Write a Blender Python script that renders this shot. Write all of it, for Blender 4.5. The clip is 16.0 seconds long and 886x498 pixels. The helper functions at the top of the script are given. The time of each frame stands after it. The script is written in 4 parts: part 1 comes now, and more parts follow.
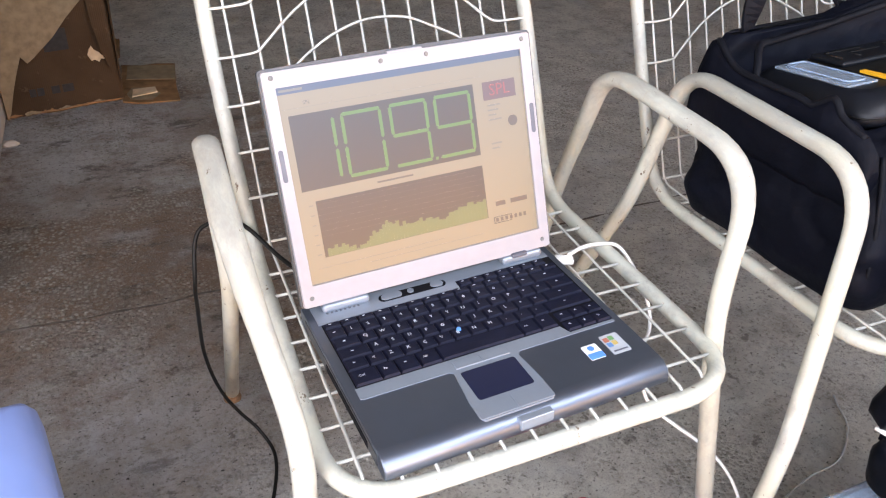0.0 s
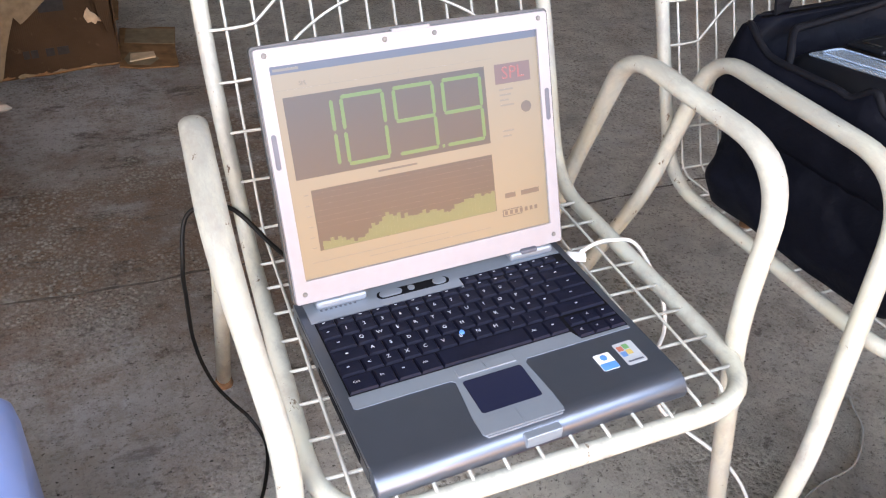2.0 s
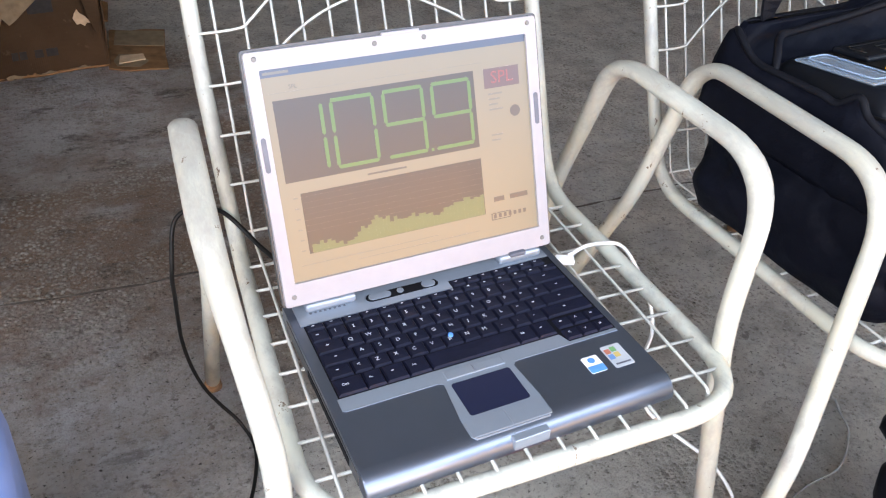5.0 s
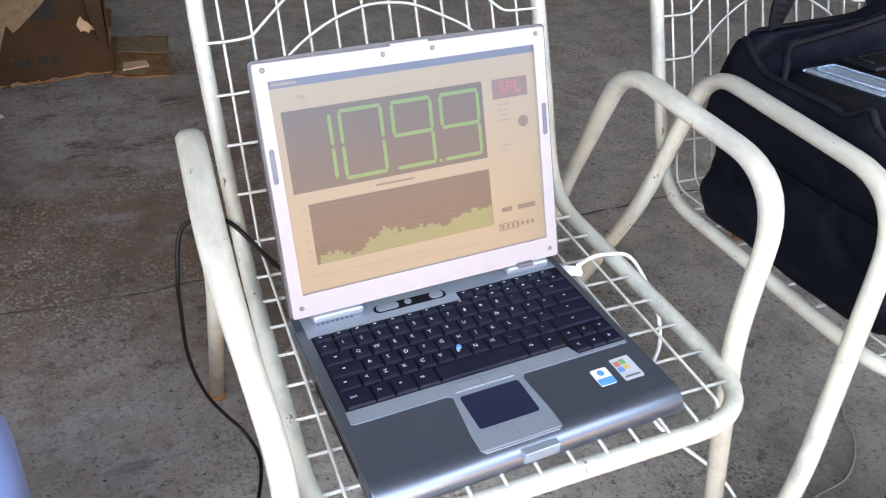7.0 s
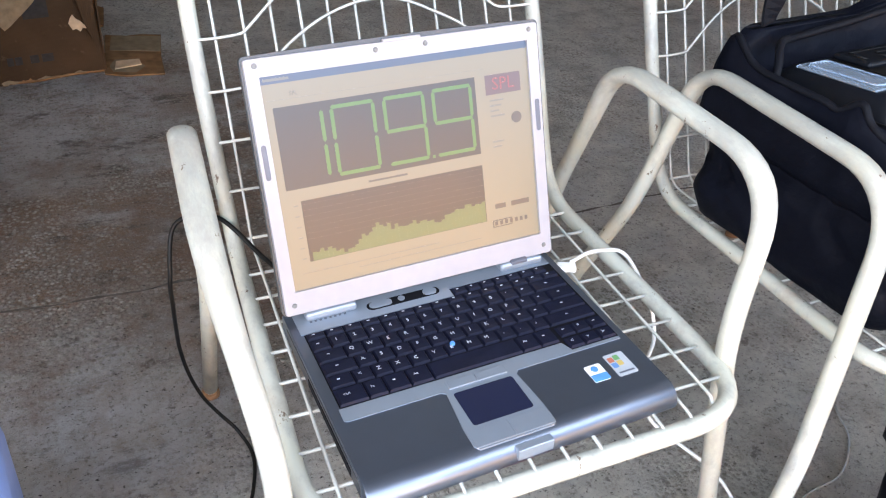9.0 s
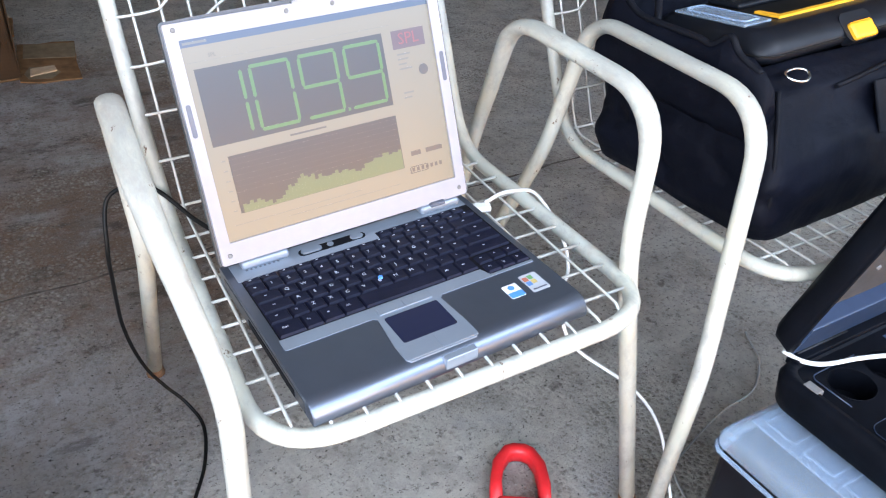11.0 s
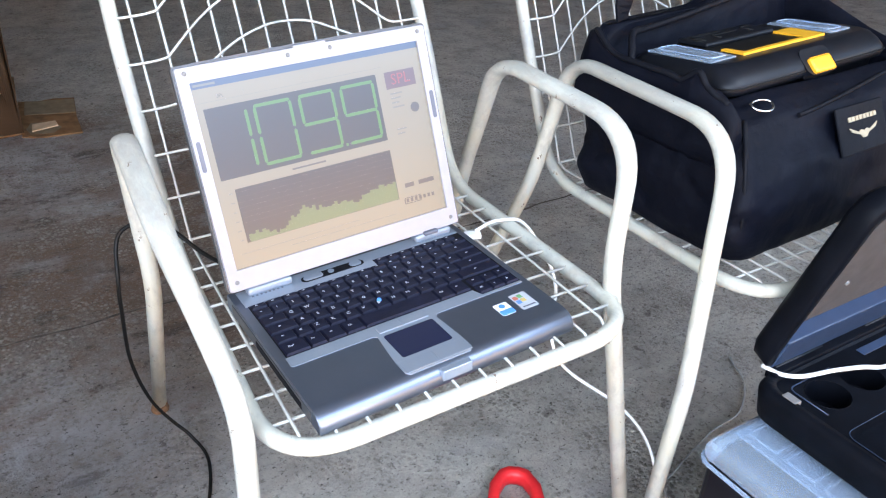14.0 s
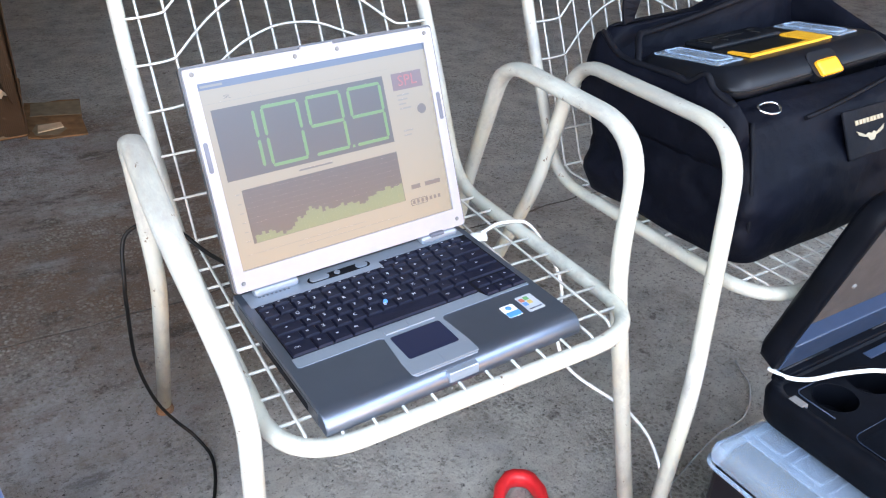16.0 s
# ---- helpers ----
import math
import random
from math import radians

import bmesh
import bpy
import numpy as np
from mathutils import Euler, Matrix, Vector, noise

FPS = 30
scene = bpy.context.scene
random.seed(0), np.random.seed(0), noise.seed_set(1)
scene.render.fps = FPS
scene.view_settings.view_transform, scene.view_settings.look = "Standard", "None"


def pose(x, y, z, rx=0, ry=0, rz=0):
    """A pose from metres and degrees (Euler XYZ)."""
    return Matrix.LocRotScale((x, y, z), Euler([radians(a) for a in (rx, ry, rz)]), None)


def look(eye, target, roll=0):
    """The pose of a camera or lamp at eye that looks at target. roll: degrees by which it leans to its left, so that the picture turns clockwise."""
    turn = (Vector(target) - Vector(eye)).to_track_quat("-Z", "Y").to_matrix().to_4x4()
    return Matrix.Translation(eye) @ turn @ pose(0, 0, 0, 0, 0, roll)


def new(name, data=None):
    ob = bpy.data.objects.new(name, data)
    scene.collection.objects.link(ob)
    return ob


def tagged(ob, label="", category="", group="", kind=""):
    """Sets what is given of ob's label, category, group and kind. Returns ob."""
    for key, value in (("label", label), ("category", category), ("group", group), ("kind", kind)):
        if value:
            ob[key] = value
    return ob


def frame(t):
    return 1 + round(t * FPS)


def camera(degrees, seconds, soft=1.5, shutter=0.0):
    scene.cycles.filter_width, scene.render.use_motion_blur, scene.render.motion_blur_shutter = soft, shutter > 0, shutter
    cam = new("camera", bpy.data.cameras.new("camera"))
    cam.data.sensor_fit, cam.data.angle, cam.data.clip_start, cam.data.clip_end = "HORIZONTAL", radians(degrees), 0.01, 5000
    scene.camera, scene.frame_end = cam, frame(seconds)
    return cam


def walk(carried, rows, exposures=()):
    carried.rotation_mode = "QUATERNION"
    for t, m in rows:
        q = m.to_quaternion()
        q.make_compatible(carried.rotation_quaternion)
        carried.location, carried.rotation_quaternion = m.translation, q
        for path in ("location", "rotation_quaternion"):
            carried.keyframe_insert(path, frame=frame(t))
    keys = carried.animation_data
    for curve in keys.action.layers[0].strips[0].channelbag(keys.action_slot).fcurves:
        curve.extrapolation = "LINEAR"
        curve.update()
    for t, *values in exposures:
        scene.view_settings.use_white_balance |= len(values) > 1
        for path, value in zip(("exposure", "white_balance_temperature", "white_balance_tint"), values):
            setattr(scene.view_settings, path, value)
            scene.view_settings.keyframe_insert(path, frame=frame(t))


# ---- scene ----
# world: floor at z = 0, x to the right along the front edge of the computer, y towards the back of the garage
cam = camera(56.79, 16.0, soft=1.15)
PATH = [
    (0, (-0.3481, -0.5908, 0.9908), (0.4138, 0.9158, -0.0815), 3.64),
    (0.5, (-0.3084, -0.5430, 0.9786), (0.3782, 0.9623, -0.1450), 3.48),
    (1, (-0.3111, -0.5323, 0.9773), (0.4159, 0.9497, -0.1519), 4.17),
    (1.5, (-0.3179, -0.5326, 0.9810), (0.4083, 0.9520, -0.1452), 4.41),
    (2, (-0.3195, -0.5269, 0.9793), (0.4218, 0.9423, -0.1573), 5.11),
    (2.5, (-0.3188, -0.5235, 0.9821), (0.4346, 0.9410, -0.1527), 5.41),
    (3, (-0.3186, -0.5264, 0.9825), (0.4323, 0.9415, -0.1494), 5.43),
    (3.5, (-0.3194, -0.5286, 0.9820), (0.4329, 0.9397, -0.1486), 5.34),
    (4, (-0.3197, -0.5306, 0.9816), (0.4392, 0.9343, -0.1490), 5.48),
    (6.5, (-0.3230, -0.5255, 0.9830), (0.4430, 0.9412, -0.1405), 5.70),
    (7, (-0.3246, -0.5208, 0.9840), (0.4411, 0.9500, -0.1343), 5.72),
    (7.5, (-0.3235, -0.5188, 0.9840), (0.4480, 0.9512, -0.1313), 5.70),
    (8, (-0.3220, -0.5192, 0.9819), (0.4419, 0.9514, -0.1379), 5.48),
    (10.3, (-0.3238, -0.5375, 0.9781), (0.5056, 0.9001, -0.1379), 6.10),
    (10.5, (-0.3242, -0.5561, 0.9738), (0.5262, 0.8628, -0.1504), 5.71),
    (11, (-0.3514, -0.6141, 0.9656), (0.5608, 0.7805, -0.1403), 3.99),
    (11.5, (-0.3695, -0.6486, 0.9684), (0.5569, 0.7911, -0.0657), 2.99),
    (12, (-0.3772, -0.6674, 0.9642), (0.5769, 0.7707, -0.0465), 2.60),
    (12.5, (-0.3847, -0.6722, 0.9678), (0.5797, 0.7726, -0.0234), 2.74),
    (13, (-0.3879, -0.6716, 0.9710), (0.5746, 0.7772, -0.0162), 2.84),
    (13.5, (-0.3886, -0.6713, 0.9711), (0.5709, 0.7755, -0.0219), 2.98),
    (14, (-0.3895, -0.6707, 0.9699), (0.5708, 0.7728, -0.0270), 2.89),
    (14.5, (-0.3905, -0.6716, 0.9705), (0.5688, 0.7781, -0.0185), 2.78),
    (15, (-0.3896, -0.6707, 0.9695), (0.5720, 0.7740, -0.0247), 2.75),
    (15.5, (-0.3910, -0.6701, 0.9699), (0.5634, 0.7811, -0.0216), 2.64),
    (16, (-0.3927, -0.6685, 0.9683), (0.5628, 0.7819, -0.0233), 2.94),
]
EXPOSURES = [(0, 2.05, 7000, 17), (3, 2.05, 6850, 15), (7, 2.04, 6500, 12), (8.2, 2.07, 6500, 12), (10.5, 2.09, 6250, 11), (11, 2.10, 6150, 11), (11.5, 2.15, 6100, 11), (16, 2.17, 6100, 11)]
walk(cam, [(t, look(eye, target, roll)) for t, eye, target, roll in PATH], EXPOSURES)

# ---------------------------------------------------------------- light
world = bpy.data.worlds.new("sky")
scene.world = world
world.use_nodes = True
sky = world.node_tree.nodes.new("ShaderNodeTexSky")
sky.sky_type = "NISHITA"
sky.sun_disc = False
sky.sun_elevation = radians(41)
sky.sun_rotation = radians(20)
world.node_tree.links.new(sky.outputs["Color"], world.node_tree.nodes["Background"].inputs["Color"])
world.node_tree.nodes["Background"].inputs["Strength"].default_value = 0.15

sun = new("sun", bpy.data.lights.new("sun", "SUN"))
sun.data.energy = 5.0
sun.data.angle = radians(0.5)
sun.data.color = (1.0, 0.95, 0.87)
# the sun stands behind the building, so that its front lies in shade
sun.matrix_world = look((1.8, 6.5, 5.8), (0, 0, 0))

# these stand in for the sky's light in the open front of the garage
for at, to, w, h, watts in (((-1.15, -1.2, 1.15), (0.15, 0.3, 0.45), 2.2, 1.9, 20.0), ((0.95, -1.18, 1.78), (0.5, 0.7, 0.3), 2.6, 0.8, 12.5)):
    door_light = new("door_light", bpy.data.lights.new("door_light", "AREA"))
    door_light.data.shape = "RECTANGLE"
    door_light.data.size, door_light.data.size_y = w, h
    door_light.data.energy = watts
    door_light.data.color = (0.88, 0.96, 1.06)
    door_light.matrix_world = look(at, to)

# ---------------------------------------------------------------- materials
SCREEN = 0.165  # how brightly the display is lit


def nodes_of(name):
    m = bpy.data.materials.new(name)
    m.use_nodes = True
    nt = m.node_tree
    return m, nt, nt.nodes["Principled BSDF"]


def mix_node(nt, fac, a, b):
    n = nt.nodes.new("ShaderNodeMix")
    n.data_type = "RGBA"
    for sock, v in ((n.inputs[0], fac), (n.inputs[6], a), (n.inputs[7], b)):
        if hasattr(v, "is_linked"):
            nt.links.new(v, sock)
        else:
            sock.default_value = v
    return n.outputs[2]


def noise_node(nt, scale, detail=4.0, rough=0.55, stretch=None):
    tc = nt.nodes.new("ShaderNodeTexCoord")
    src = tc.outputs["Object"]
    if stretch:
        mp = nt.nodes.new("ShaderNodeMapping")
        mp.inputs["Scale"].default_value = stretch
        nt.links.new(src, mp.inputs["Vector"])
        src = mp.outputs["Vector"]
    n = nt.nodes.new("ShaderNodeTexNoise")
    n.inputs["Scale"].default_value = scale
    n.inputs["Detail"].default_value = detail
    n.inputs["Roughness"].default_value = rough
    nt.links.new(src, n.inputs["Vector"])
    return n.outputs["Fac"]


def ramp_node(nt, src, lo, hi):
    n = nt.nodes.new("ShaderNodeMapRange")
    n.inputs["From Min"].default_value, n.inputs["From Max"].default_value = lo, hi
    nt.links.new(src, n.inputs["Value"])
    return n.outputs["Result"]


def bump_node(nt, src, strength, distance, under=None):
    b = nt.nodes.new("ShaderNodeBump")
    b.inputs["Strength"].default_value, b.inputs["Distance"].default_value = strength, distance
    nt.links.new(src, b.inputs["Height"])
    if under:
        nt.links.new(under, b.inputs["Normal"])
    return b.outputs["Normal"]


def rgba(c):
    return (*c, 1.0)


def plain(name, color, rough=0.5, metal=0.0, vary=0.15, scale=40.0, bump=0.0, bump_scale=400.0, coat=0.0, spec=0.5):
    """A surface with a slow tone change and a fine grain."""
    m, nt, bsdf = nodes_of(name)
    lo = tuple(c * (1 - vary) for c in color)
    hi = tuple(min(1.0, c * (1 + vary)) for c in color)
    col = mix_node(nt, ramp_node(nt, noise_node(nt, scale), 0.3, 0.7), rgba(lo), rgba(hi))
    nt.links.new(col, bsdf.inputs["Base Color"])
    r = ramp_node(nt, noise_node(nt, scale * 0.7), 0.2, 0.8)
    r.node.inputs["To Min"].default_value, r.node.inputs["To Max"].default_value = max(0.02, rough - 0.04), min(1.0, rough + 0.04)
    nt.links.new(r, bsdf.inputs["Roughness"])
    bsdf.inputs["Metallic"].default_value = metal
    bsdf.inputs["Coat Weight"].default_value = coat
    bsdf.inputs["Specular IOR Level"].default_value = spec
    if bump:
        nt.links.new(bump_node(nt, noise_node(nt, bump_scale, 2.0), bump, 0.001), bsdf.inputs["Normal"])
    return m


def times(nt, a, b):
    n = nt.nodes.new("ShaderNodeMath")
    n.operation = 'MULTIPLY'
    for sock, v in zip(n.inputs, (a, b)):
        if hasattr(v, "is_linked"):
            nt.links.new(v, sock)
        else:
            sock.default_value = v
    return n.outputs[0]


def painted_tube():
    """Cream-white enamel on steel tube, with yellowed patches, long grey scuffs and rust where it has chipped."""
    m, nt, bsdf = nodes_of("chipped_white_enamel")
    tone = mix_node(nt, ramp_node(nt, noise_node(nt, 7.0), 0.35, 0.7), rgba((0.500, 0.508, 0.452)), rgba((0.455, 0.445, 0.352)))
    scuff = ramp_node(nt, noise_node(nt, 42.0, 7.0, 0.72, (1.0, 0.45, 0.35)), 0.48, 0.78)
    tone = mix_node(nt, scuff, tone, rgba((0.27, 0.265, 0.25)))
    worn = ramp_node(nt, noise_node(nt, 11.0, 6.0, 0.7), 0.57, 0.72)
    tone = mix_node(nt, worn, tone, rgba((0.36, 0.335, 0.285)))
    stain = ramp_node(nt, noise_node(nt, 17.0, 6.0, 0.7, (1.0, 1.0, 0.6)), 0.63, 0.80)
    tone = mix_node(nt, stain, tone, rgba((0.36, 0.25, 0.14)))
    # armrest tops: rubbed paint, plus the dimmer light from above put into the colour
    tc = nt.nodes.new("ShaderNodeTexCoord")
    high = nt.nodes.new("ShaderNodeSeparateXYZ")
    nt.links.new(tc.outputs["Object"], high.inputs[0])
    rubbed_dim = times(nt, ramp_node(nt, high.outputs[2], 0.085, 0.165), ramp_node(nt, noise_node(nt, 26.0, 7.0, 0.72, (1.6, 0.35, 0.8)), 0.34, 0.56))
    low = ramp_node(nt, high.outputs[2], 0.30, 0.22)
    tone = mix_node(nt, times(nt, times(nt, rubbed_dim, low), 0.55), tone, rgba((0.270, 0.258, 0.235)))
    chip = ramp_node(nt, noise_node(nt, 75.0, 6.0, 0.72, (1.0, 0.45, 0.5)), 0.648, 0.675)
    col = mix_node(nt, chip, tone, rgba((0.12, 0.075, 0.045)))
    nt.links.new(col, bsdf.inputs["Base Color"])
    r = ramp_node(nt, noise_node(nt, 30.0, 4.0), 0.3, 0.7)
    r.node.inputs["To Min"].default_value, r.node.inputs["To Max"].default_value = 0.34, 0.55
    nt.links.new(r, bsdf.inputs["Roughness"])
    nt.links.new(bump_node(nt, noise_node(nt, 90.0, 5.0), 0.3, 0.001), bsdf.inputs["Normal"])
    return m


def distance_node(nt, at, waviness):
    """How far a place lies from a point of the floor, with a ragged border."""
    tc = nt.nodes.new("ShaderNodeTexCoord")
    away = nt.nodes.new("ShaderNodeVectorMath")
    away.operation = 'DISTANCE'
    away.inputs[1].default_value = at
    nt.links.new(tc.outputs["Object"], away.inputs[0])
    ragged = nt.nodes.new("ShaderNodeMath")
    ragged.operation = 'MULTIPLY_ADD'
    ragged.inputs[1].default_value = waviness
    nt.links.new(noise_node(nt, 2.6 + 2.0 / waviness, 8.0, 0.68), ragged.inputs[0])
    nt.links.new(away.outputs["Value"], ragged.inputs[2])
    return ragged.outputs[0]


def pebble_node(nt, scale):
    """Exposed stones of the mix: their height and a tone for each."""
    tc = nt.nodes.new("ShaderNodeTexCoord")
    v = nt.nodes.new("ShaderNodeTexVoronoi")
    v.inputs["Scale"].default_value = scale
    nt.links.new(tc.outputs["Object"], v.inputs["Vector"])
    tone = nt.nodes.new("ShaderNodeSeparateColor")
    nt.links.new(v.outputs["Color"], tone.inputs[0])
    return v.outputs["Distance"], tone.outputs[0]


def concrete():
    """Worn concrete: grey and brown fields, oil stains, a pale patch, open stones, pits and grit."""
    m, nt, bsdf = nodes_of("worn_concrete")
    # broad ragged field of trodden-in brown soil; its dark-to-pale step also carries the light's falloff
    soil = distance_node(nt, (-0.40, 1.25, 0.0), 1.1)
    base = mix_node(nt, ramp_node(nt, soil, 1.18, 1.62), rgba((0.226, 0.150, 0.103)), rgba((0.615, 0.580, 0.505)))
    cloud = ramp_node(nt, noise_node(nt, 8.0, 9.0, 0.72), 0.44, 0.64)
    base = mix_node(nt, times(nt, cloud, 0.65), base, rgba((0.240, 0.208, 0.178)))
    # pale patch with a ragged border
    pale_patch = ramp_node(nt, distance_node(nt, (-0.36, 0.46, 0.0), 0.5), 0.62, 0.30)
    base = mix_node(nt, times(nt, pale_patch, ramp_node(nt, noise_node(nt, 13.0, 8.0, 0.75), 0.36, 0.60)), base, rgba((0.560, 0.560, 0.560)))
    worn = ramp_node(nt, distance_node(nt, (-0.38, 1.64, 0.0), 0.5), 0.72, 0.40)
    base = mix_node(nt, times(nt, worn, ramp_node(nt, noise_node(nt, 9.0, 8.0, 0.75), 0.32, 0.54)), base, rgba((0.520, 0.500, 0.480)))
    pale = ramp_node(nt, noise_node(nt, 4.3, 8.0, 0.74, (1.0, 1.2, 1.0)), 0.52, 0.70)
    base = mix_node(nt, pale, base, rgba((0.490, 0.470, 0.445)))
    dark = ramp_node(nt, noise_node(nt, 6.5, 9.0, 0.78, (0.75, 1.45, 1.0)), 0.55, 0.62)
    base = mix_node(nt, times(nt, times(nt, dark, 0.8), ramp_node(nt, soil, 1.75, 1.15)), base, rgba((0.090, 0.070, 0.056)))
    blot = ramp_node(nt, noise_node(nt, 21.0, 7.0, 0.7), 0.60, 0.66)
    base = mix_node(nt, times(nt, blot, 0.7), base, rgba((0.100, 0.080, 0.066)))
    crumb = noise_node(nt, 70.0, 5.0, 0.75)
    base = mix_node(nt, ramp_node(nt, crumb, 0.54, 0.68), base, rgba((0.200, 0.172, 0.145)))
    stone, tone = pebble_node(nt, 125.0)
    open_mix = ramp_node(nt, noise_node(nt, 3.2, 6.0, 0.7), 0.45, 0.60)
    stones = mix_node(nt, tone, rgba((0.170, 0.140, 0.105)), rgba((0.560, 0.520, 0.450)))
    base = mix_node(nt, times(nt, times(nt, open_mix, ramp_node(nt, stone, 0.62, 0.35)), 0.80), base, stones)
    grit = noise_node(nt, 200.0, 4.0, 0.75)
    base = mix_node(nt, ramp_node(nt, grit, 0.59, 0.69), base, rgba((0.590, 0.560, 0.515)))
    pits = noise_node(nt, 120.0, 4.0, 0.65, (1.0, 1.3, 1.0))
    base = mix_node(nt, ramp_node(nt, pits, 0.61, 0.67), base, rgba((0.044, 0.036, 0.030)))
    nt.links.new(base, bsdf.inputs["Base Color"])
    bsdf.inputs["Roughness"].default_value = 0.85
    bsdf.inputs["Specular IOR Level"].default_value = 0.3
    n1 = bump_node(nt, noise_node(nt, 24.0, 9.0, 0.76), 1.0, 0.045)
    n1 = bump_node(nt, noise_node(nt, 75.0, 5.0, 0.70), 1.0, 0.014, n1)
    relief = times(nt, open_mix, ramp_node(nt, stone, 0.75, 0.1))
    n1 = bump_node(nt, relief, 0.9, 0.004, n1)
    nt.links.new(bump_node(nt, grit, 0.8, 0.002, n1), bsdf.inputs["Normal"])
    return m


def glow(name, color, strength=SCREEN, rough=0.29, base=(0.02, 0.02, 0.022)):
    """A lit patch of the display under its matt front."""
    m, nt, bsdf = nodes_of(name)
    bsdf.inputs["Base Color"].default_value = rgba(base)
    bsdf.inputs["Roughness"].default_value = rough
    bsdf.inputs["Specular IOR Level"].default_value = 1.0
    bsdf.inputs["Emission Color"].default_value = rgba(color)
    bsdf.inputs["Emission Strength"].default_value = strength
    return m


def clear_plastic(name, color, rough=0.25, trans=0.75):
    m, nt, bsdf = nodes_of(name)
    bsdf.inputs["Base Color"].default_value = rgba(color)
    bsdf.inputs["Roughness"].default_value = rough
    bsdf.inputs["Transmission Weight"].default_value = trans
    bsdf.inputs["IOR"].default_value = 1.3
    nt.links.new(bump_node(nt, noise_node(nt, 60.0, 3.0), 0.15, 0.001), bsdf.inputs["Normal"])
    return m


def woven(name, color):
    """Heavy nylon cloth: a fine weave, soft folds and some dust."""
    m, nt, bsdf = nodes_of(name)
    dust = ramp_node(nt, noise_node(nt, 14.0, 6.0, 0.7), 0.45, 0.85)
    col = mix_node(nt, dust, rgba(color), rgba(tuple(c * 1.8 + 0.002 for c in color)))
    nt.links.new(col, bsdf.inputs["Base Color"])
    bsdf.inputs["Roughness"].default_value = 0.60
    bsdf.inputs["Specular IOR Level"].default_value = 0.10
    n1 = bump_node(nt, noise_node(nt, 9.0, 3.0, 0.5), 0.6, 0.02)
    n1 = bump_node(nt, noise_node(nt, 26.0, 4.0, 0.6), 0.36, 0.007, n1)
    nt.links.new(bump_node(nt, noise_node(nt, 900.0, 1.0), 0.5, 0.0006, n1), bsdf.inputs["Normal"])
    return m


def card():
    """Corrugated board: fluting lines, damp stains and pale torn paper."""
    m, nt, bsdf = nodes_of("corrugated_board")
    # browns deepened to hold the shade under the overhanging flap
    col = mix_node(nt, ramp_node(nt, noise_node(nt, 6.0, 5.0), 0.35, 0.7), rgba((0.060, 0.035, 0.019)), rgba((0.034, 0.020, 0.011)))
    col = mix_node(nt, ramp_node(nt, noise_node(nt, 22.0, 6.0, 0.7), 0.60, 0.72), col, rgba((0.10, 0.066, 0.040)))
    nt.links.new(col, bsdf.inputs["Base Color"])
    bsdf.inputs["Roughness"].default_value = 0.9
    bsdf.inputs["Specular IOR Level"].default_value = 0.08
    w = nt.nodes.new("ShaderNodeTexWave")
    w.inputs["Scale"].default_value = 60.0
    tc = nt.nodes.new("ShaderNodeTexCoord")
    nt.links.new(tc.outputs["Object"], w.inputs["Vector"])
    nt.links.new(bump_node(nt, w.outputs["Fac"], 0.15, 0.002), bsdf.inputs["Normal"])
    return m


M_TUBE = painted_tube()
M_WIRE = plain("white_wire_enamel", (0.50, 0.49, 0.45), 0.45, vary=0.22, scale=35.0)
M_RUST = plain("rusted_steel", (0.20, 0.105, 0.05), 0.8, vary=0.4, scale=90.0, bump=0.5)
M_FLOOR = concrete()
M_SOIL = plain("packed_soil", (0.105, 0.082, 0.064), 0.95, vary=0.45, scale=45.0, bump=0.8, bump_scale=150.0)
M_WALL = plain("dirty_limewash", (0.42, 0.36, 0.30), 0.9, vary=0.22, scale=5.0, bump=0.4, bump_scale=60.0)
M_ROOF = plain("roof_underside", (0.11, 0.10, 0.09), 0.9, vary=0.2, scale=3.0)
M_EARTH = plain("sandy_ground", (0.34, 0.235, 0.14), 0.95, vary=0.25, scale=2.0, bump=0.4, bump_scale=20.0)
M_SAND = plain("beige_render", (0.92, 0.50, 0.205), 0.9, vary=0.15, scale=1.5, bump=0.3, bump_scale=30.0)
M_STICKER = plain("grey_foil_sticker", (0.40, 0.42, 0.45), 0.4, vary=0.08)
M_DECK = plain("graphite_paint", (0.160, 0.186, 0.236), 0.35, metal=0.85, vary=0.03, scale=30.0)
M_EDGE = plain("dark_graphite_side", (0.075, 0.077, 0.082), 0.4, metal=0.4, vary=0.1)
M_SILVER = plain("silver_paint", (0.285, 0.325, 0.380), 0.36, metal=0.50, vary=0.03, scale=30.0)
M_BEZEL = plain("light_silver_bezel", (0.298, 0.286, 0.306), 0.42, metal=0.05, vary=0.03, scale=60.0)
M_KEY = plain("black_keycap", (0.0065, 0.0075, 0.0190), 0.45, vary=0.2, scale=60.0, bump=0.08, bump_scale=900.0, spec=0.2)
M_TRAY = plain("keyboard_well", (0.006, 0.006, 0.008), 0.6, spec=0.15)
M_CASE = plain("black_case_plastic", (0.0030, 0.0036, 0.0058), 0.50, vary=0.3, scale=25.0, bump=0.15, bump_scale=300.0, spec=0.08)
M_LEGEND = plain("pale_key_print", (0.48, 0.50, 0.56), 0.6, vary=0.05)
M_PAD = plain("touchpad_film", (0.008, 0.011, 0.034), 0.42, vary=0.05, scale=12.0)
M_BLUE = plain("blue_rubber", (0.08, 0.25, 0.66), 0.6)
M_STUD = plain("grey_rubber", (0.15, 0.145, 0.14), 0.6)
M_SLOT = plain("slate_plastic", (0.10, 0.105, 0.13), 0.45)
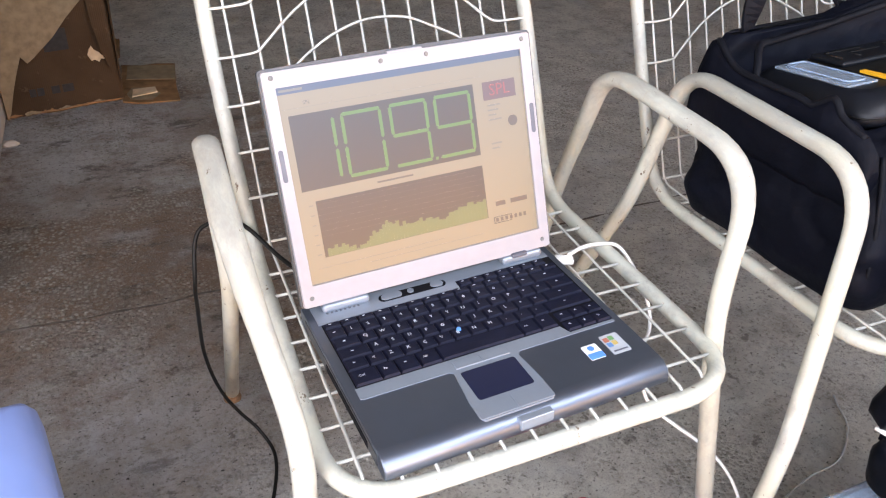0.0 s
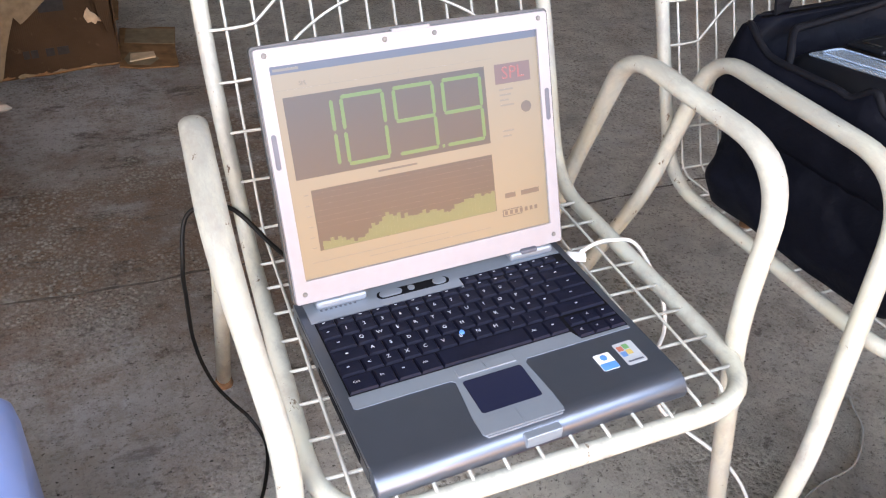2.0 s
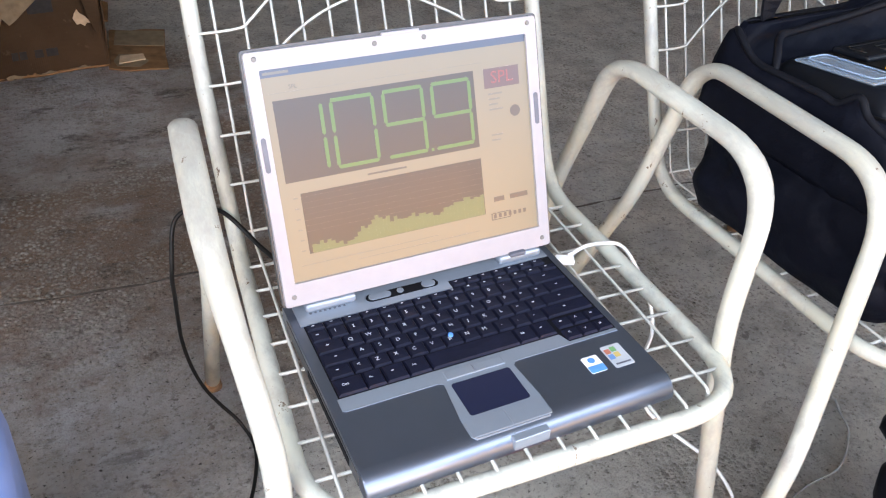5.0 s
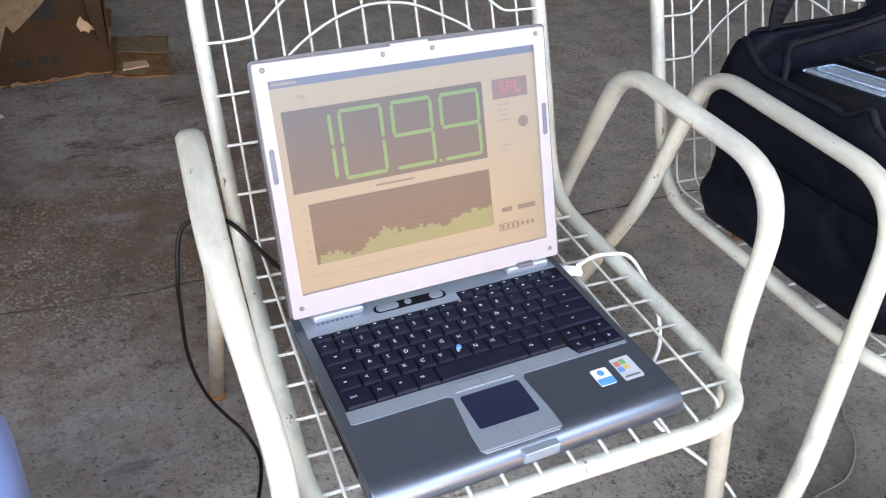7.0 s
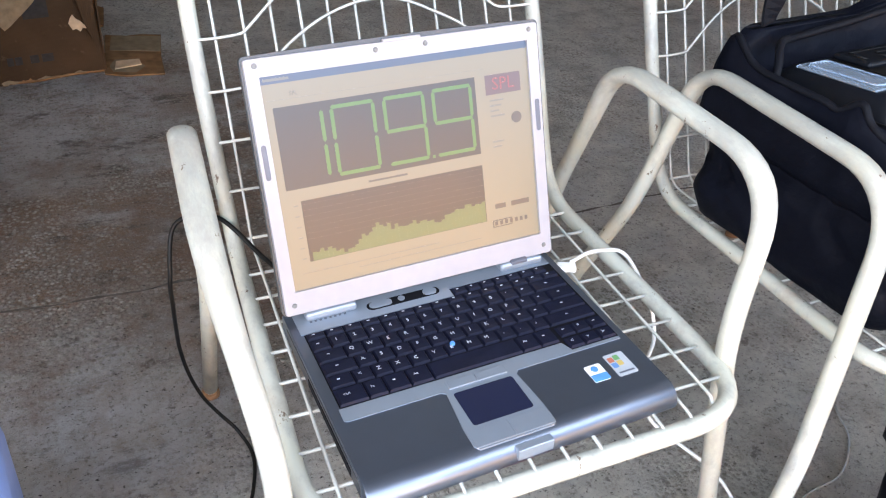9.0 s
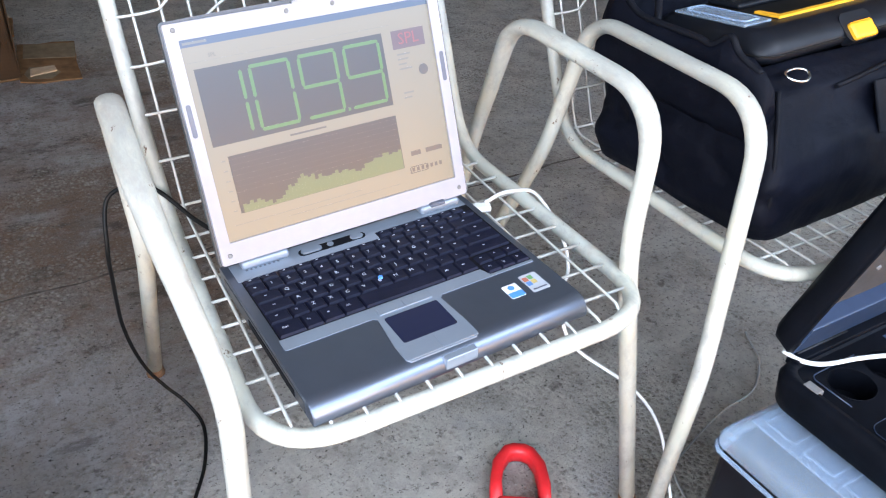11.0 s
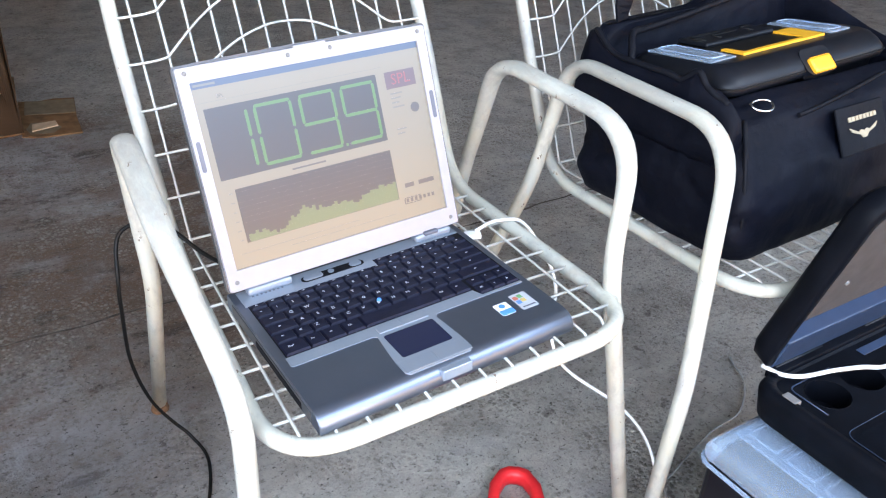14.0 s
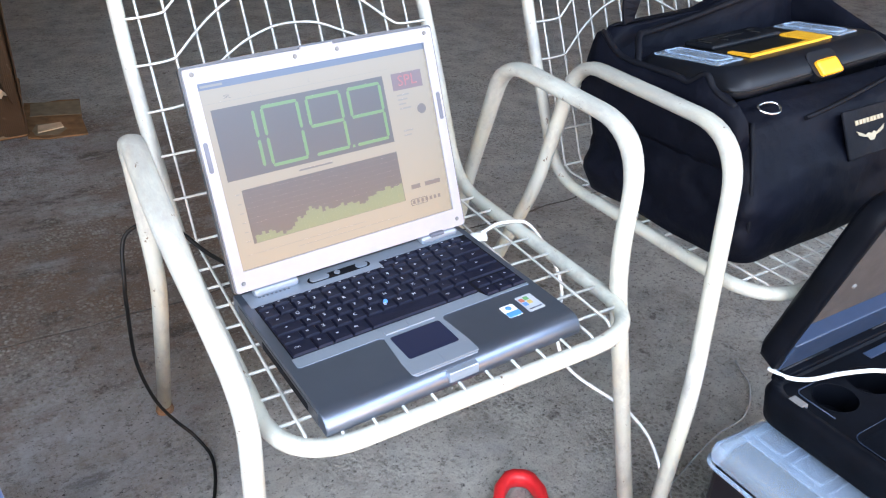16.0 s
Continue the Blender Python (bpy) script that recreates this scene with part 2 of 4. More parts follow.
M_WHITE = plain("white_plastic", (0.78, 0.78, 0.76), 0.4, vary=0.05)
M_BLACK = plain("black_plastic", (0.0055, 0.0064, 0.0092), 0.40, vary=0.25, scale=25.0, bump=0.12, bump_scale=500.0, spec=0.22)
M_RUBBER = plain("black_rubber", (0.006, 0.0055, 0.005), 0.5, vary=0.2, spec=0.2)
M_CLOTH = woven("black_nylon", (0.0018, 0.0024, 0.0058))
M_STRAP = woven("black_webbing", (0.0042, 0.0046, 0.007))
M_YELLOW = plain("yellow_plastic", (0.80, 0.40, 0.02), 0.4, vary=0.08)
M_RED = plain("red_plastic", (0.62, 0.018, 0.022), 0.42, vary=0.12, scale=30.0, bump=0.1)
M_STEEL = plain("bright_steel", (0.62, 0.62, 0.62), 0.25, metal=1.0)
M_GOLD = plain("pale_gold_thread", (0.38, 0.31, 0.20), 0.6)
M_CARD = card()
M_PRINT = plain("faded_black_print", (0.016, 0.013, 0.012), 0.9, vary=0.3, scale=60.0)
M_TAN = plain("tan_board", (0.185, 0.100, 0.046), 0.9, vary=0.3, scale=25.0, spec=0.08)
M_PALE = plain("pale_board_scrap", (0.42, 0.30, 0.19), 0.9, vary=0.2, scale=40.0, spec=0.08)
M_PAPER = plain("torn_pale_paper", (0.185, 0.135, 0.082), 0.9, vary=0.2, scale=40.0, spec=0.08)
M_CLEAR = clear_plastic("milky_clear_plastic", (0.66, 0.80, 0.97), 0.24, 0.74)
M_JUG = plain("cornflower_blue_plastic", (0.24, 0.34, 0.68), 0.35, vary=0.08, scale=8.0)
M_GREYCASE = plain("grey_foam", (0.045, 0.040, 0.037), 0.85, vary=0.2, scale=40.0, bump=0.4, bump_scale=500.0)
# black case plastic with the sky's blue reflection put into its colour
M_SHEEN = plain("sky_tinted_plastic", (0.026, 0.042, 0.082), 0.32, vary=0.1)
M_GREYWIRE = plain("grey_cable", (0.33, 0.33, 0.31), 0.5)

# ---------------------------------------------------------------- shapes


def part(name, bm, material, parent, label="", m=None, smooth=False):
    me = bpy.data.meshes.new(name)
    bm.to_mesh(me)
    bm.free()
    me.materials.append(material)
    if smooth:
        for f in me.polygons:
            f.use_smooth = True
    ob = new(name, me)
    if parent:
        ob.parent = parent
    if m is not None:
        ob.matrix_basis = m
    if label:
        ob["label"] = label
    return ob


def thing(name, label, category, m=None, group=""):
    ob = new(name)
    ob.empty_display_size = 0.05
    if m is not None:
        ob.matrix_basis = m
    return tagged(ob, label, category, group)


def box(bm, x0, x1, y0, y1, z0, z1, bevel=0.0, seg=2, m=None):
    """Adds a box between two corners, with rounded edges."""
    got = bmesh.ops.create_cube(bm, size=1.0)
    vs = got["verts"]
    bmesh.ops.scale(bm, vec=(x1 - x0, y1 - y0, z1 - z0), verts=vs)
    bmesh.ops.translate(bm, vec=((x0 + x1) / 2, (y0 + y1) / 2, (z0 + z1) / 2), verts=vs)
    if bevel:
        es = list({e for v in vs for e in v.link_edges})
        out = bmesh.ops.bevel(bm, geom=es, offset=bevel, segments=seg, affect="EDGES", profile=0.5)
        vs = list({v for f in out["faces"] for v in f.verts} | {v for v in vs if v.is_valid})
    if m is not None:
        bmesh.ops.transform(bm, matrix=m, verts=vs)
    return vs


def box_bm(*a, **k):
    bm = bmesh.new()
    box(bm, *a, **k)
    return bm


def rounded(points, radii, steps=7):
    """The path through the points with each inner corner rounded."""
    pts = [Vector(p) for p in points]
    out = [pts[0]]
    for i in range(1, len(pts) - 1):
        a, b, c = pts[i - 1], pts[i], pts[i + 1]
        r = radii[i - 1] if isinstance(radii, (list, tuple)) else radii
        d1, d2 = (a - b), (c - b)
        cut = min(r, d1.length * 0.48, d2.length * 0.48)
        p, q = b + d1.normalized() * cut, b + d2.normalized() * cut
        for k in range(steps + 1):
            t = k / steps
            out.append(p * (1 - t) ** 2 + b * 2 * t * (1 - t) + q * t * t)
    out.append(pts[-1])
    return out


def spline(points, steps=8):
    """A smooth path through the points."""
    p = [Vector(q) for q in points]
    p = [p[0] * 2 - p[1]] + p + [p[-1] * 2 - p[-2]]
    out = []
    for i in range(1, len(p) - 2):
        for k in range(steps):
            t = k / steps
            out.append(0.5 * ((2 * p[i]) + (p[i + 1] - p[i - 1]) * t + (2 * p[i - 1] - 5 * p[i] + 4 * p[i + 1] - p[i + 2]) * t * t
                              + (3 * p[i] - p[i - 1] - 3 * p[i + 1] + p[i + 2]) * t ** 3))
    out.append(p[-2])
    return out


def tube(bm, path, r, seg=12, closed=False, broad=None):
    """A round tube along a path; broad: how many times as wide in x it is at a point."""
    path = [Vector(p) for p in path]
    n = len(path)
    side = None
    rings = []
    for i, p in enumerate(path):
        if closed:
            d = (path[(i + 1) % n] - path[i - 1]).normalized()
        else:
            d = (path[min(i + 1, n - 1)] - path[max(i - 1, 0)]).normalized()
        if side is None:
            side = d.orthogonal().normalized()
        side = (side - d * side.dot(d)).normalized()
        up = d.cross(side)
        ring = [(side * math.cos(2 * math.pi * k / seg) + up * math.sin(2 * math.pi * k / seg)) * r for k in range(seg)]
        if broad:
            f = broad(p)
            ring = [Vector((o.x * f, o.y, o.z * (1.45 - 0.45 * f))) for o in ring]
        rings.append([bm.verts.new(p + o) for o in ring])
    for i in range(n if closed else n - 1):
        a, b = rings[i], rings[(i + 1) % n]
        for k in range(seg):
            f = bm.faces.new((a[k], a[(k + 1) % seg], b[(k + 1) % seg], b[k]))
            f.smooth = True
    if not closed:
        bm.faces.new(rings[0][::-1])
        bm.faces.new(rings[-1])


def tube_bm(path, r, seg=12, closed=False, broad=None):
    bm = bmesh.new()
    tube(bm, path, r, seg, closed, broad)
    return bm


def disc_bm(x, y, z0, z1, r, seg=16, bevel=0.0):
    bm = bmesh.new()
    got = bmesh.ops.create_cone(bm, cap_ends=True, segments=seg, radius1=r, radius2=r - bevel, depth=z1 - z0)
    bmesh.ops.translate(bm, vec=(x, y, (z0 + z1) / 2), verts=got["verts"])
    return bm


def plate(bm, outline, z0, z1, m=None):
    """A flat plate of an outline (x, y), from z0 to z1."""
    lo = [bm.verts.new((x, y, z0)) for x, y in outline]
    hi = [bm.verts.new((x, y, z1)) for x, y in outline]
    n = len(outline)
    bm.faces.new(lo[::-1])
    bm.faces.new(hi)
    for i in range(n):
        bm.faces.new((lo[i], lo[(i + 1) % n], hi[(i + 1) % n], hi[i]))
    if m is not None:
        bmesh.ops.transform(bm, matrix=m, verts=lo + hi)


def plate_bm(*a, **k):
    bm = bmesh.new()
    plate(bm, *a, **k)
    bmesh.ops.recalc_face_normals(bm, faces=bm.faces)
    return bm


def round_rect(x0, x1, y0, y1, r, n=5):
    out = []
    for cx, cy, a in ((x1 - r, y1 - r, 0), (x0 + r, y1 - r, 90), (x0 + r, y0 + r, 180), (x1 - r, y0 + r, 270)):
        for k in range(n + 1):
            t = radians(a + 90 * k / n)
            out.append((cx + r * math.cos(t), cy + r * math.sin(t)))
    return out


def loft(bm, rings, cap_lo=True, cap_hi=True):
    """Skins closed rings of equal count."""
    vr = [[bm.verts.new(p) for p in ring] for ring in rings]
    n = len(rings[0])
    for a, b in zip(vr, vr[1:]):
        for k in range(n):
            bm.faces.new((a[k], a[(k + 1) % n], b[(k + 1) % n], b[k])).smooth = True
    if cap_lo:
        bm.faces.new(vr[0][::-1])
    if cap_hi:
        bm.faces.new(vr[-1])
    return vr


def frame_bm(x0, x1, y0, y1, a0, a1, b0, b1, z0, z1, r=0.006):
    """A flat frame: outer x0..x1, y0..y1 with a hole a0..a1, b0..b1."""
    bm = bmesh.new()
    outer, inner = round_rect(x0, x1, y0, y1, r), round_rect(a0, a1, b0, b1, 0.001)
    loops = [[bm.verts.new((x, y, z)) for x, y in o] for o, z in ((outer, z0), (outer, z1 - 0.001), ([(x * 0.996, (y - (y0 + y1) / 2) * 0.996 + (y0 + y1) / 2) for x, y in outer], z1), (inner, z1), (inner, z0))]
    n = len(outer)
    for a, b in zip(loops, loops[1:] + loops[:1]):
        for k in range(n):
            bm.faces.new((a[k], a[(k + 1) % n], b[(k + 1) % n], b[k]))
    bmesh.ops.recalc_face_normals(bm, faces=bm.faces)
    return bm


def letter(text, size, m, material, parent, depth=0.0001, name="print"):
    """Writing in the built-in font, as a thin mesh."""
    cu = bpy.data.curves.new(name, "FONT")
    cu.body, cu.size, cu.align_x, cu.align_y, cu.extrude, cu.resolution_u = text, size, "CENTER", "CENTER", depth, 2
    tmp = bpy.data.objects.new(name, cu)
    me = bpy.data.meshes.new_from_object(tmp)
    bpy.data.objects.remove(tmp)
    me.materials.append(material)
    ob = new(name, me)
    ob.parent = parent
    ob.matrix_basis = m
    return ob


# ---------------------------------------------------------------- the setting
FLOOR_Y0, FLOOR_Y1 = -1.3, 7.0
floor = tagged(part("floor", box_bm(-3.2, 6.2, FLOOR_Y0, FLOOR_Y1, -0.12, -0.010), M_FLOOR, None), "worn grey-brown concrete garage floor with stains and grit", "floor", kind="structure")


def slab(y_near, y_far, jag_near, jag_far):
    """One cast field of the floor, with crumbled joint edges."""
    xs = [-3.2 + 9.4 * k / 420 for k in range(421)]
    near = [(x, y_near + (0.030 * noise.noise(Vector((x * 2.2, 3.0, 0))) + 0.010 * noise.noise(Vector((x * 9.0, 5.0, 0))) + 0.0045 * noise.noise(Vector((x * 19, 7.0, 0)))) * jag_near) for x in xs]
    far = [(x, y_far + (0.030 * noise.noise(Vector((x * 2.2, 3.0, 0))) + 0.010 * noise.noise(Vector((x * 9.0, 5.0, 0))) + 0.0045 * noise.noise(Vector((x * 23, 1.0, 0)))) * jag_far) for x in xs]
    part("slab", plate_bm(near + far[::-1], -0.012, 0.0), M_FLOOR, floor)


slab(FLOOR_Y0, 0.815, 0, 1)
slab(0.825, FLOOR_Y1, 1, 0)
part("joint_filling", box_bm(-3.19, 6.19, 0.74, 0.90, -0.0115, -0.0030), M_SOIL, floor, "dark soil packed in the slab joint")

bm = bmesh.new()
for x0, x1, y0, y1 in ((-60, 60, -60, FLOOR_Y0), (-60, -3.2, FLOOR_Y0, 60), (6.2, 60, FLOOR_Y0, 60), (-3.2, 6.2, FLOOR_Y1, 60)):
    vs = [bm.verts.new(p) for p in ((x0, y0, -0.06), (x1, y0, -0.06), (x1, y1, -0.06), (x0, y1, -0.06))]
    bm.faces.new(vs)
tagged(part("ground", bm, M_EARTH, None), "dry sandy ground outside the garage", "ground", kind="structure")

for name, b, label in (("wall_far_left", (-3.2, -3.0, FLOOR_Y0, FLOOR_Y1, 0, 2.6), "dirty plastered garage wall"),
                       ("wall_back", (-3.0, 6.0, FLOOR_Y1 - 0.2, FLOOR_Y1, 0, 2.6), "dirty plastered garage wall"),
                       ("wall_right", (6.0, 6.2, FLOOR_Y0, FLOOR_Y1, 0, 2.6), "dirty plastered garage wall")):
    tagged(part(name, box_bm(*b, bevel=0.008), M_WALL, None), label, "wall", kind="structure")
wall = part("wall_left", box_bm(-0.20, 0.0, 0.0, 1.75, 0, 2.6, bevel=0.008), M_WALL, None, "", pose(-0.572, 0.92, 0, 0, 0, -3.6))
tagged(wall, "pale dirty plastered wall stub beside the cardboard box", "wall", kind="structure")
tagged(part("wall_outside", box_bm(-14, 14, -8.3, -8.0, -0.06, 1.95, bevel=0.02), M_SAND, None), "sunlit beige boundary wall outside the garage", "wall", kind="structure")
tagged(part("ceiling", box_bm(-3.3, 6.3, FLOOR_Y0 - 0.1, FLOOR_Y1 + 0.1, 2.6, 2.75), M_ROOF, None), "dim garage ceiling", "ceiling", kind="structure")

# ---------------------------------------------------------------- chairs
TUBE_R, RAIL_R, WIRE_R = 0.0112, 0.0095, 0.0018
BACK_DIR = Vector((0, 0.393, 0.920)).normalized()
HINGE_Y = 0.425


def on_back(x, s):
    """A point of the backrest, s metres up from the seat."""
    return Vector((x, HINGE_Y, 0)) + BACK_DIR * s


def foot_bm(p, d):
    """The rusted end of a leg, flared where it meets the floor."""
    bm = bmesh.new()
    side = d.orthogonal().normalized()
    up = d.cross(side)
    rings = []
    for s, r in ((-0.002, 0.0150), (0.004, 0.0152), (0.009, 0.0128), (0.026, 0.0121), (0.028, 0.0112)):
        rings.append([p + d * s + (side * math.cos(2 * math.pi * k / 14) + up * math.sin(2 * math.pi * k / 14)) * r for k in range(14)])
    loft(bm, rings)
    bmesh.ops.recalc_face_normals(bm, faces=bm.faces)
    return bm


def wire_chair(name, label, m, right, left, group):
    """A garden armchair of white steel tube with seat and back of welded wire. right, left: the corners of each side frame."""
    chair = thing(name, label, "chair", m, group)
    pts = [on_back(0.150, 0.54), on_back(0.205, 0.50), on_back(0.214, 0.25), Vector((0.210, HINGE_Y, 0)), Vector((0.2235, 0.002, 0)),
           Vector((-0.218, -0.005, 0)), Vector((-0.208, HINGE_Y, 0)), on_back(-0.214, 0.25), on_back(-0.205, 0.50), on_back(-0.150, 0.54)]
    path = rounded(pts, [0.03, 0.08, 0.06, 0.082, 0.085, 0.06, 0.08, 0.03], 9)
    part("seat_and_back_frame", tube_bm(path, RAIL_R, 12, closed=True), M_TUBE, chair)
    for sign, c in ((1, right), (-1, left)):
        pts = [Vector((sign * p[0], p[1], p[2])) for p in c]
        path = rounded(pts, [0.05, 0.075, 0.055, 0.05], 9)
        part("side_frame", tube_bm(path, TUBE_R, 14, broad=lambda p: 1 + 0.3 * min(1.0, max(0.0, (p.z - 0.12) / 0.06))), M_TUBE, chair, "white tube armrest and legs with chipped paint")
        for p, q in ((pts[0], pts[1]), (pts[-1], pts[-2])):
            d = (q - p).normalized()
            part("foot_tip", foot_bm(p, d), M_RUST, chair, "rusted tube foot")
    up = RAIL_R * 0.55
    for k in range(12):
        x = -0.188 + 0.0335 * k
        front = -0.003 + 0.022 * x + 0.022 * max(0.0, abs(x) / 0.19 - 0.72) / 0.28
        path = rounded([Vector((x, front - 0.003, up - 0.004)), Vector((x, front + 0.004, up + 0.004)), Vector((x, HINGE_Y - 0.01, up + 0.004)), on_back(x, 0.02) + Vector((0, -0.004, 0)), on_back(x, 0.53)], [0.004, 0.03, 0.03], 4)
        part("long_wire", tube_bm(path, WIRE_R, 6), M_WIRE, chair)
    for k in range(8):
        y = 0.045 + 0.0462 * k
        w = 0.219 - 0.011 * y / 0.42
        part("cross_wire", tube_bm([(-w, y, up), (w, y, up)], WIRE_R, 6), M_WIRE, chair)
    for s in (0.018, 0.077, 0.135):
        part("back_wire", tube_bm([on_back(-0.212, s) + Vector((0, -0.006, 0)), on_back(0.212, s) + Vector((0, -0.006, 0))], WIRE_R, 6), M_WIRE, chair)
    for s in (0.193, 0.252, 0.311, 0.370):
        prof = [(-0.214, 0), (-0.185, 0), (-0.160, 0.002), (-0.150, 0.008), (-0.123, 0.031), (-0.096, 0.051), (-0.061, 0.070), (-0.023, 0.082), (0.008, 0.084), (0.042, 0.079),
                (0.075, 0.064), (0.107, 0.047), (0.130, 0.028), (0.152, 0.008), (0.165, 0.001), (0.185, 0), (0.214, 0)]
        path = spline([on_back(x, s + dz) + Vector((0, -0.0065, 0)) for x, dz in prof], 4)
        part("curved_back_wire", tube_bm(path, WIRE_R, 6), M_WIRE, chair)
    return chair


CHAIR_1 = pose(0.0166, -0.1357, 0.4192, -0.23, -3.54, -3.34)
CHAIR_2 = pose(0.651, -0.156, 0.410, 0.0, 0.0, 0.6)
LABEL = "chipped white steel wire armchair on concrete"
wire_chair("wire_armchair", LABEL + ", a laptop on its seat", CHAIR_1,
           [(0.2933, 0.0562, -0.4379), (0.2270, 0.0681, 0.0402), (0.2754, 0.1033, 0.1909), (0.2521, 0.3654, 0.2063), (0.2729, 0.4988, -0.0292), (0.2619, 0.6206, -0.4337)],
           [(0.2620, 0.0436, -0.4036), (0.2353, 0.0302, 0.0545), (0.2530, 0.1690, 0.1680), (0.2490, 0.3740, 0.2110), (0.2458, 0.4396, -0.0439), (0.2648, 0.6181, -0.4012)], "wire armchairs")
SIDE_2_RIGHT = [(0.3150, 0.0296, -0.4100), (0.3185, 0.0131, -0.1203), (0.3010, 0.0679, 0.2086), (0.2950, 0.3869, 0.2081), (0.3050, 0.4234, -0.0098), (0.3854, 0.7642, -0.4100)]
SIDE_2_LEFT = [(0.2960, 0.0296, -0.4100), (0.2995, 0.0131, -0.1203), (0.2451, 0.0679, 0.2086), (0.2248, 0.3869, 0.2081), (0.2509, 0.4234, -0.0098), (0.2745, 0.6013, -0.4100)]
wire_chair("wire_armchair", LABEL + ", a bag on its seat", CHAIR_2, SIDE_2_RIGHT, SIDE_2_LEFT, "wire armchairs")

# ---------------------------------------------------------------- the computer
LAPTOP = pose(0.0008, 0.0060, 0.4460, -0.89, -2.87, 0.30)
laptop = thing("laptop", "open silver-grey laptop, screen lit, on a wire chair", "laptop", LAPTOP)
LID = Matrix.Translation((0, 0.1105, 0.0082)) @ pose(0, 0, 0, 71.44)

# the base: a side outline drawn out across the width
prof = [(0.128, -0.022), (0.128, -0.003), (0.125, -0.0005), (0.120, 0.0), (-0.1080, 0.0), (-0.1120, -0.0003), (-0.1155, -0.0010), (-0.1188, -0.0022), (-0.1218, -0.0040), (-0.1246, -0.0066), (-0.1267, -0.0100), (-0.1279, -0.0140), (-0.1280, -0.018), (-0.1262, -0.022)]
bm = bmesh.new()
rings = []
for x, s in ((-0.1565, 0.985), (-0.1553, 1.0), (0.1553, 1.0), (0.1565, 0.985)):
    rings.append([(x, y * (0.99 + 0.01 * (s == 1.0)), (z + 0.011) * s - 0.011) for y, z in prof])
loft(bm, rings)
bm.normal_update()
for f in bm.faces:
    f.smooth = f.calc_center_median().y < -0.1085 and abs(f.normal.x) < 0.5
bmesh.ops.recalc_face_normals(bm, faces=bm.faces)
base = part("base", bm, M_DECK, laptop, "graphite lower half")
part("side_band", box_bm(-0.1572, -0.1545, -0.108, 0.110, -0.0205, -0.0055, bevel=0.0008), M_EDGE, base)
part("side_band", box_bm(0.1545, 0.1572, -0.108, 0.110, -0.0205, -0.0055, bevel=0.0008), M_EDGE, base)
part("drive_slot", box_bm(-0.1578, -0.1560, -0.085, 0.035, -0.0190, -0.0095, bevel=0.0006), M_TRAY, base)
part("port", box_bm(0.1562, 0.1579, 0.070, 0.085, -0.0155, -0.0095, bevel=0.0004), M_WHITE, base)

part("control_strip", plate_bm([(-0.1480, 0.0865), (0.0215, 0.0865), (0.0215, 0.1000), (0.1480, 0.1000), (0.1480, 0.1195), (-0.1480, 0.1195)], -0.001, 0.0010), M_SILVER, laptop, "silver strip above the keys")
part("trim_strip", plate_bm([(-0.1470, -0.0245), (-0.1470, -0.0395), (-0.1440, -0.0415), (-0.0530, -0.0415), (-0.0470, -0.0460), (-0.0470, -0.0480), (0.0235, -0.0480), (0.0290, -0.0415),
                            (0.1480, -0.0415), (0.1480, -0.0375), (0.0930, -0.0375), (0.0880, -0.0245)], -0.001, 0.0006), M_SILVER, laptop, "silver strip below the keys")
part("touchpad_surround", plate_bm([(-0.0490, -0.0455), (-0.0540, -0.0910), (-0.0540, -0.1120), (-0.0500, -0.1165), (0.0240, -0.1165), (0.0280, -0.1120), (0.0280, -0.0910), (0.0245, -0.0455)], -0.0045, 0.0009), M_SILVER, laptop, "silver touchpad frame")
part("touchpad", plate_bm(round_rect(-0.0435, 0.0185, -0.0905, -0.0470, 0.003), 0.0005, 0.0012), M_PAD, laptop, "dark blue touchpad")
for x0, x1 in ((-0.0530, -0.0132), (-0.0128, 0.0270)):
    part("touchpad_button", box_bm(x0, x1, -0.1150, -0.0945, 0.0002, 0.0014, bevel=0.0005), M_SILVER, laptop)
for x0, x1 in ((-0.0440, -0.0142), (-0.0138, 0.0175)):
    part("upper_button", box_bm(x0, x1, -0.0410, -0.0300, 0.0002, 0.0020, bevel=0.0007), M_SILVER, laptop)
part("keyboard_well", plate_bm([(-0.1455, -0.0238), (0.0885, -0.0238), (0.0935, -0.0372), (0.1485, -0.0372), (0.1485, 0.0995), (0.0220, 0.0995), (0.0220, 0.0860), (-0.1455, 0.0860)], -0.0015, 0.0003), M_TRAY, laptop)

# keys, row by row: (far edge, near edge, left end, widths in key units)
KEY_MESH = {}


def key_mesh(w, d):
    k = (round(w, 4), round(d, 4))
    if k not in KEY_MESH:
        bm = bmesh.new()
        lo = [(-w / 2, -d / 2), (w / 2, -d / 2), (w / 2, d / 2), (-w / 2, d / 2)]
        hi = [(-w / 2 + 0.0016, -d / 2 + 0.0014), (w / 2 - 0.0016, -d / 2 + 0.0014), (w / 2 - 0.0016, d / 2 - 0.0026), (-w / 2 + 0.0016, d / 2 - 0.0026)]
        a, b = [bm.verts.new((x, y, 0.0002)) for x, y in lo], [bm.verts.new((x, y, 0.0030)) for x, y in hi]
        mid = bm.verts.new((0, 0, 0.0026))
        for i in range(4):
            bm.faces.new((a[i], a[(i + 1) % 4], b[(i + 1) % 4], b[i]))
            bm.faces.new((b[i], b[(i + 1) % 4], mid))
        me = bpy.data.meshes.new("key")
        bm.to_mesh(me)
        bm.free()
        me.materials.append(M_KEY)
        KEY_MESH[k] = me
    return KEY_MESH[k]


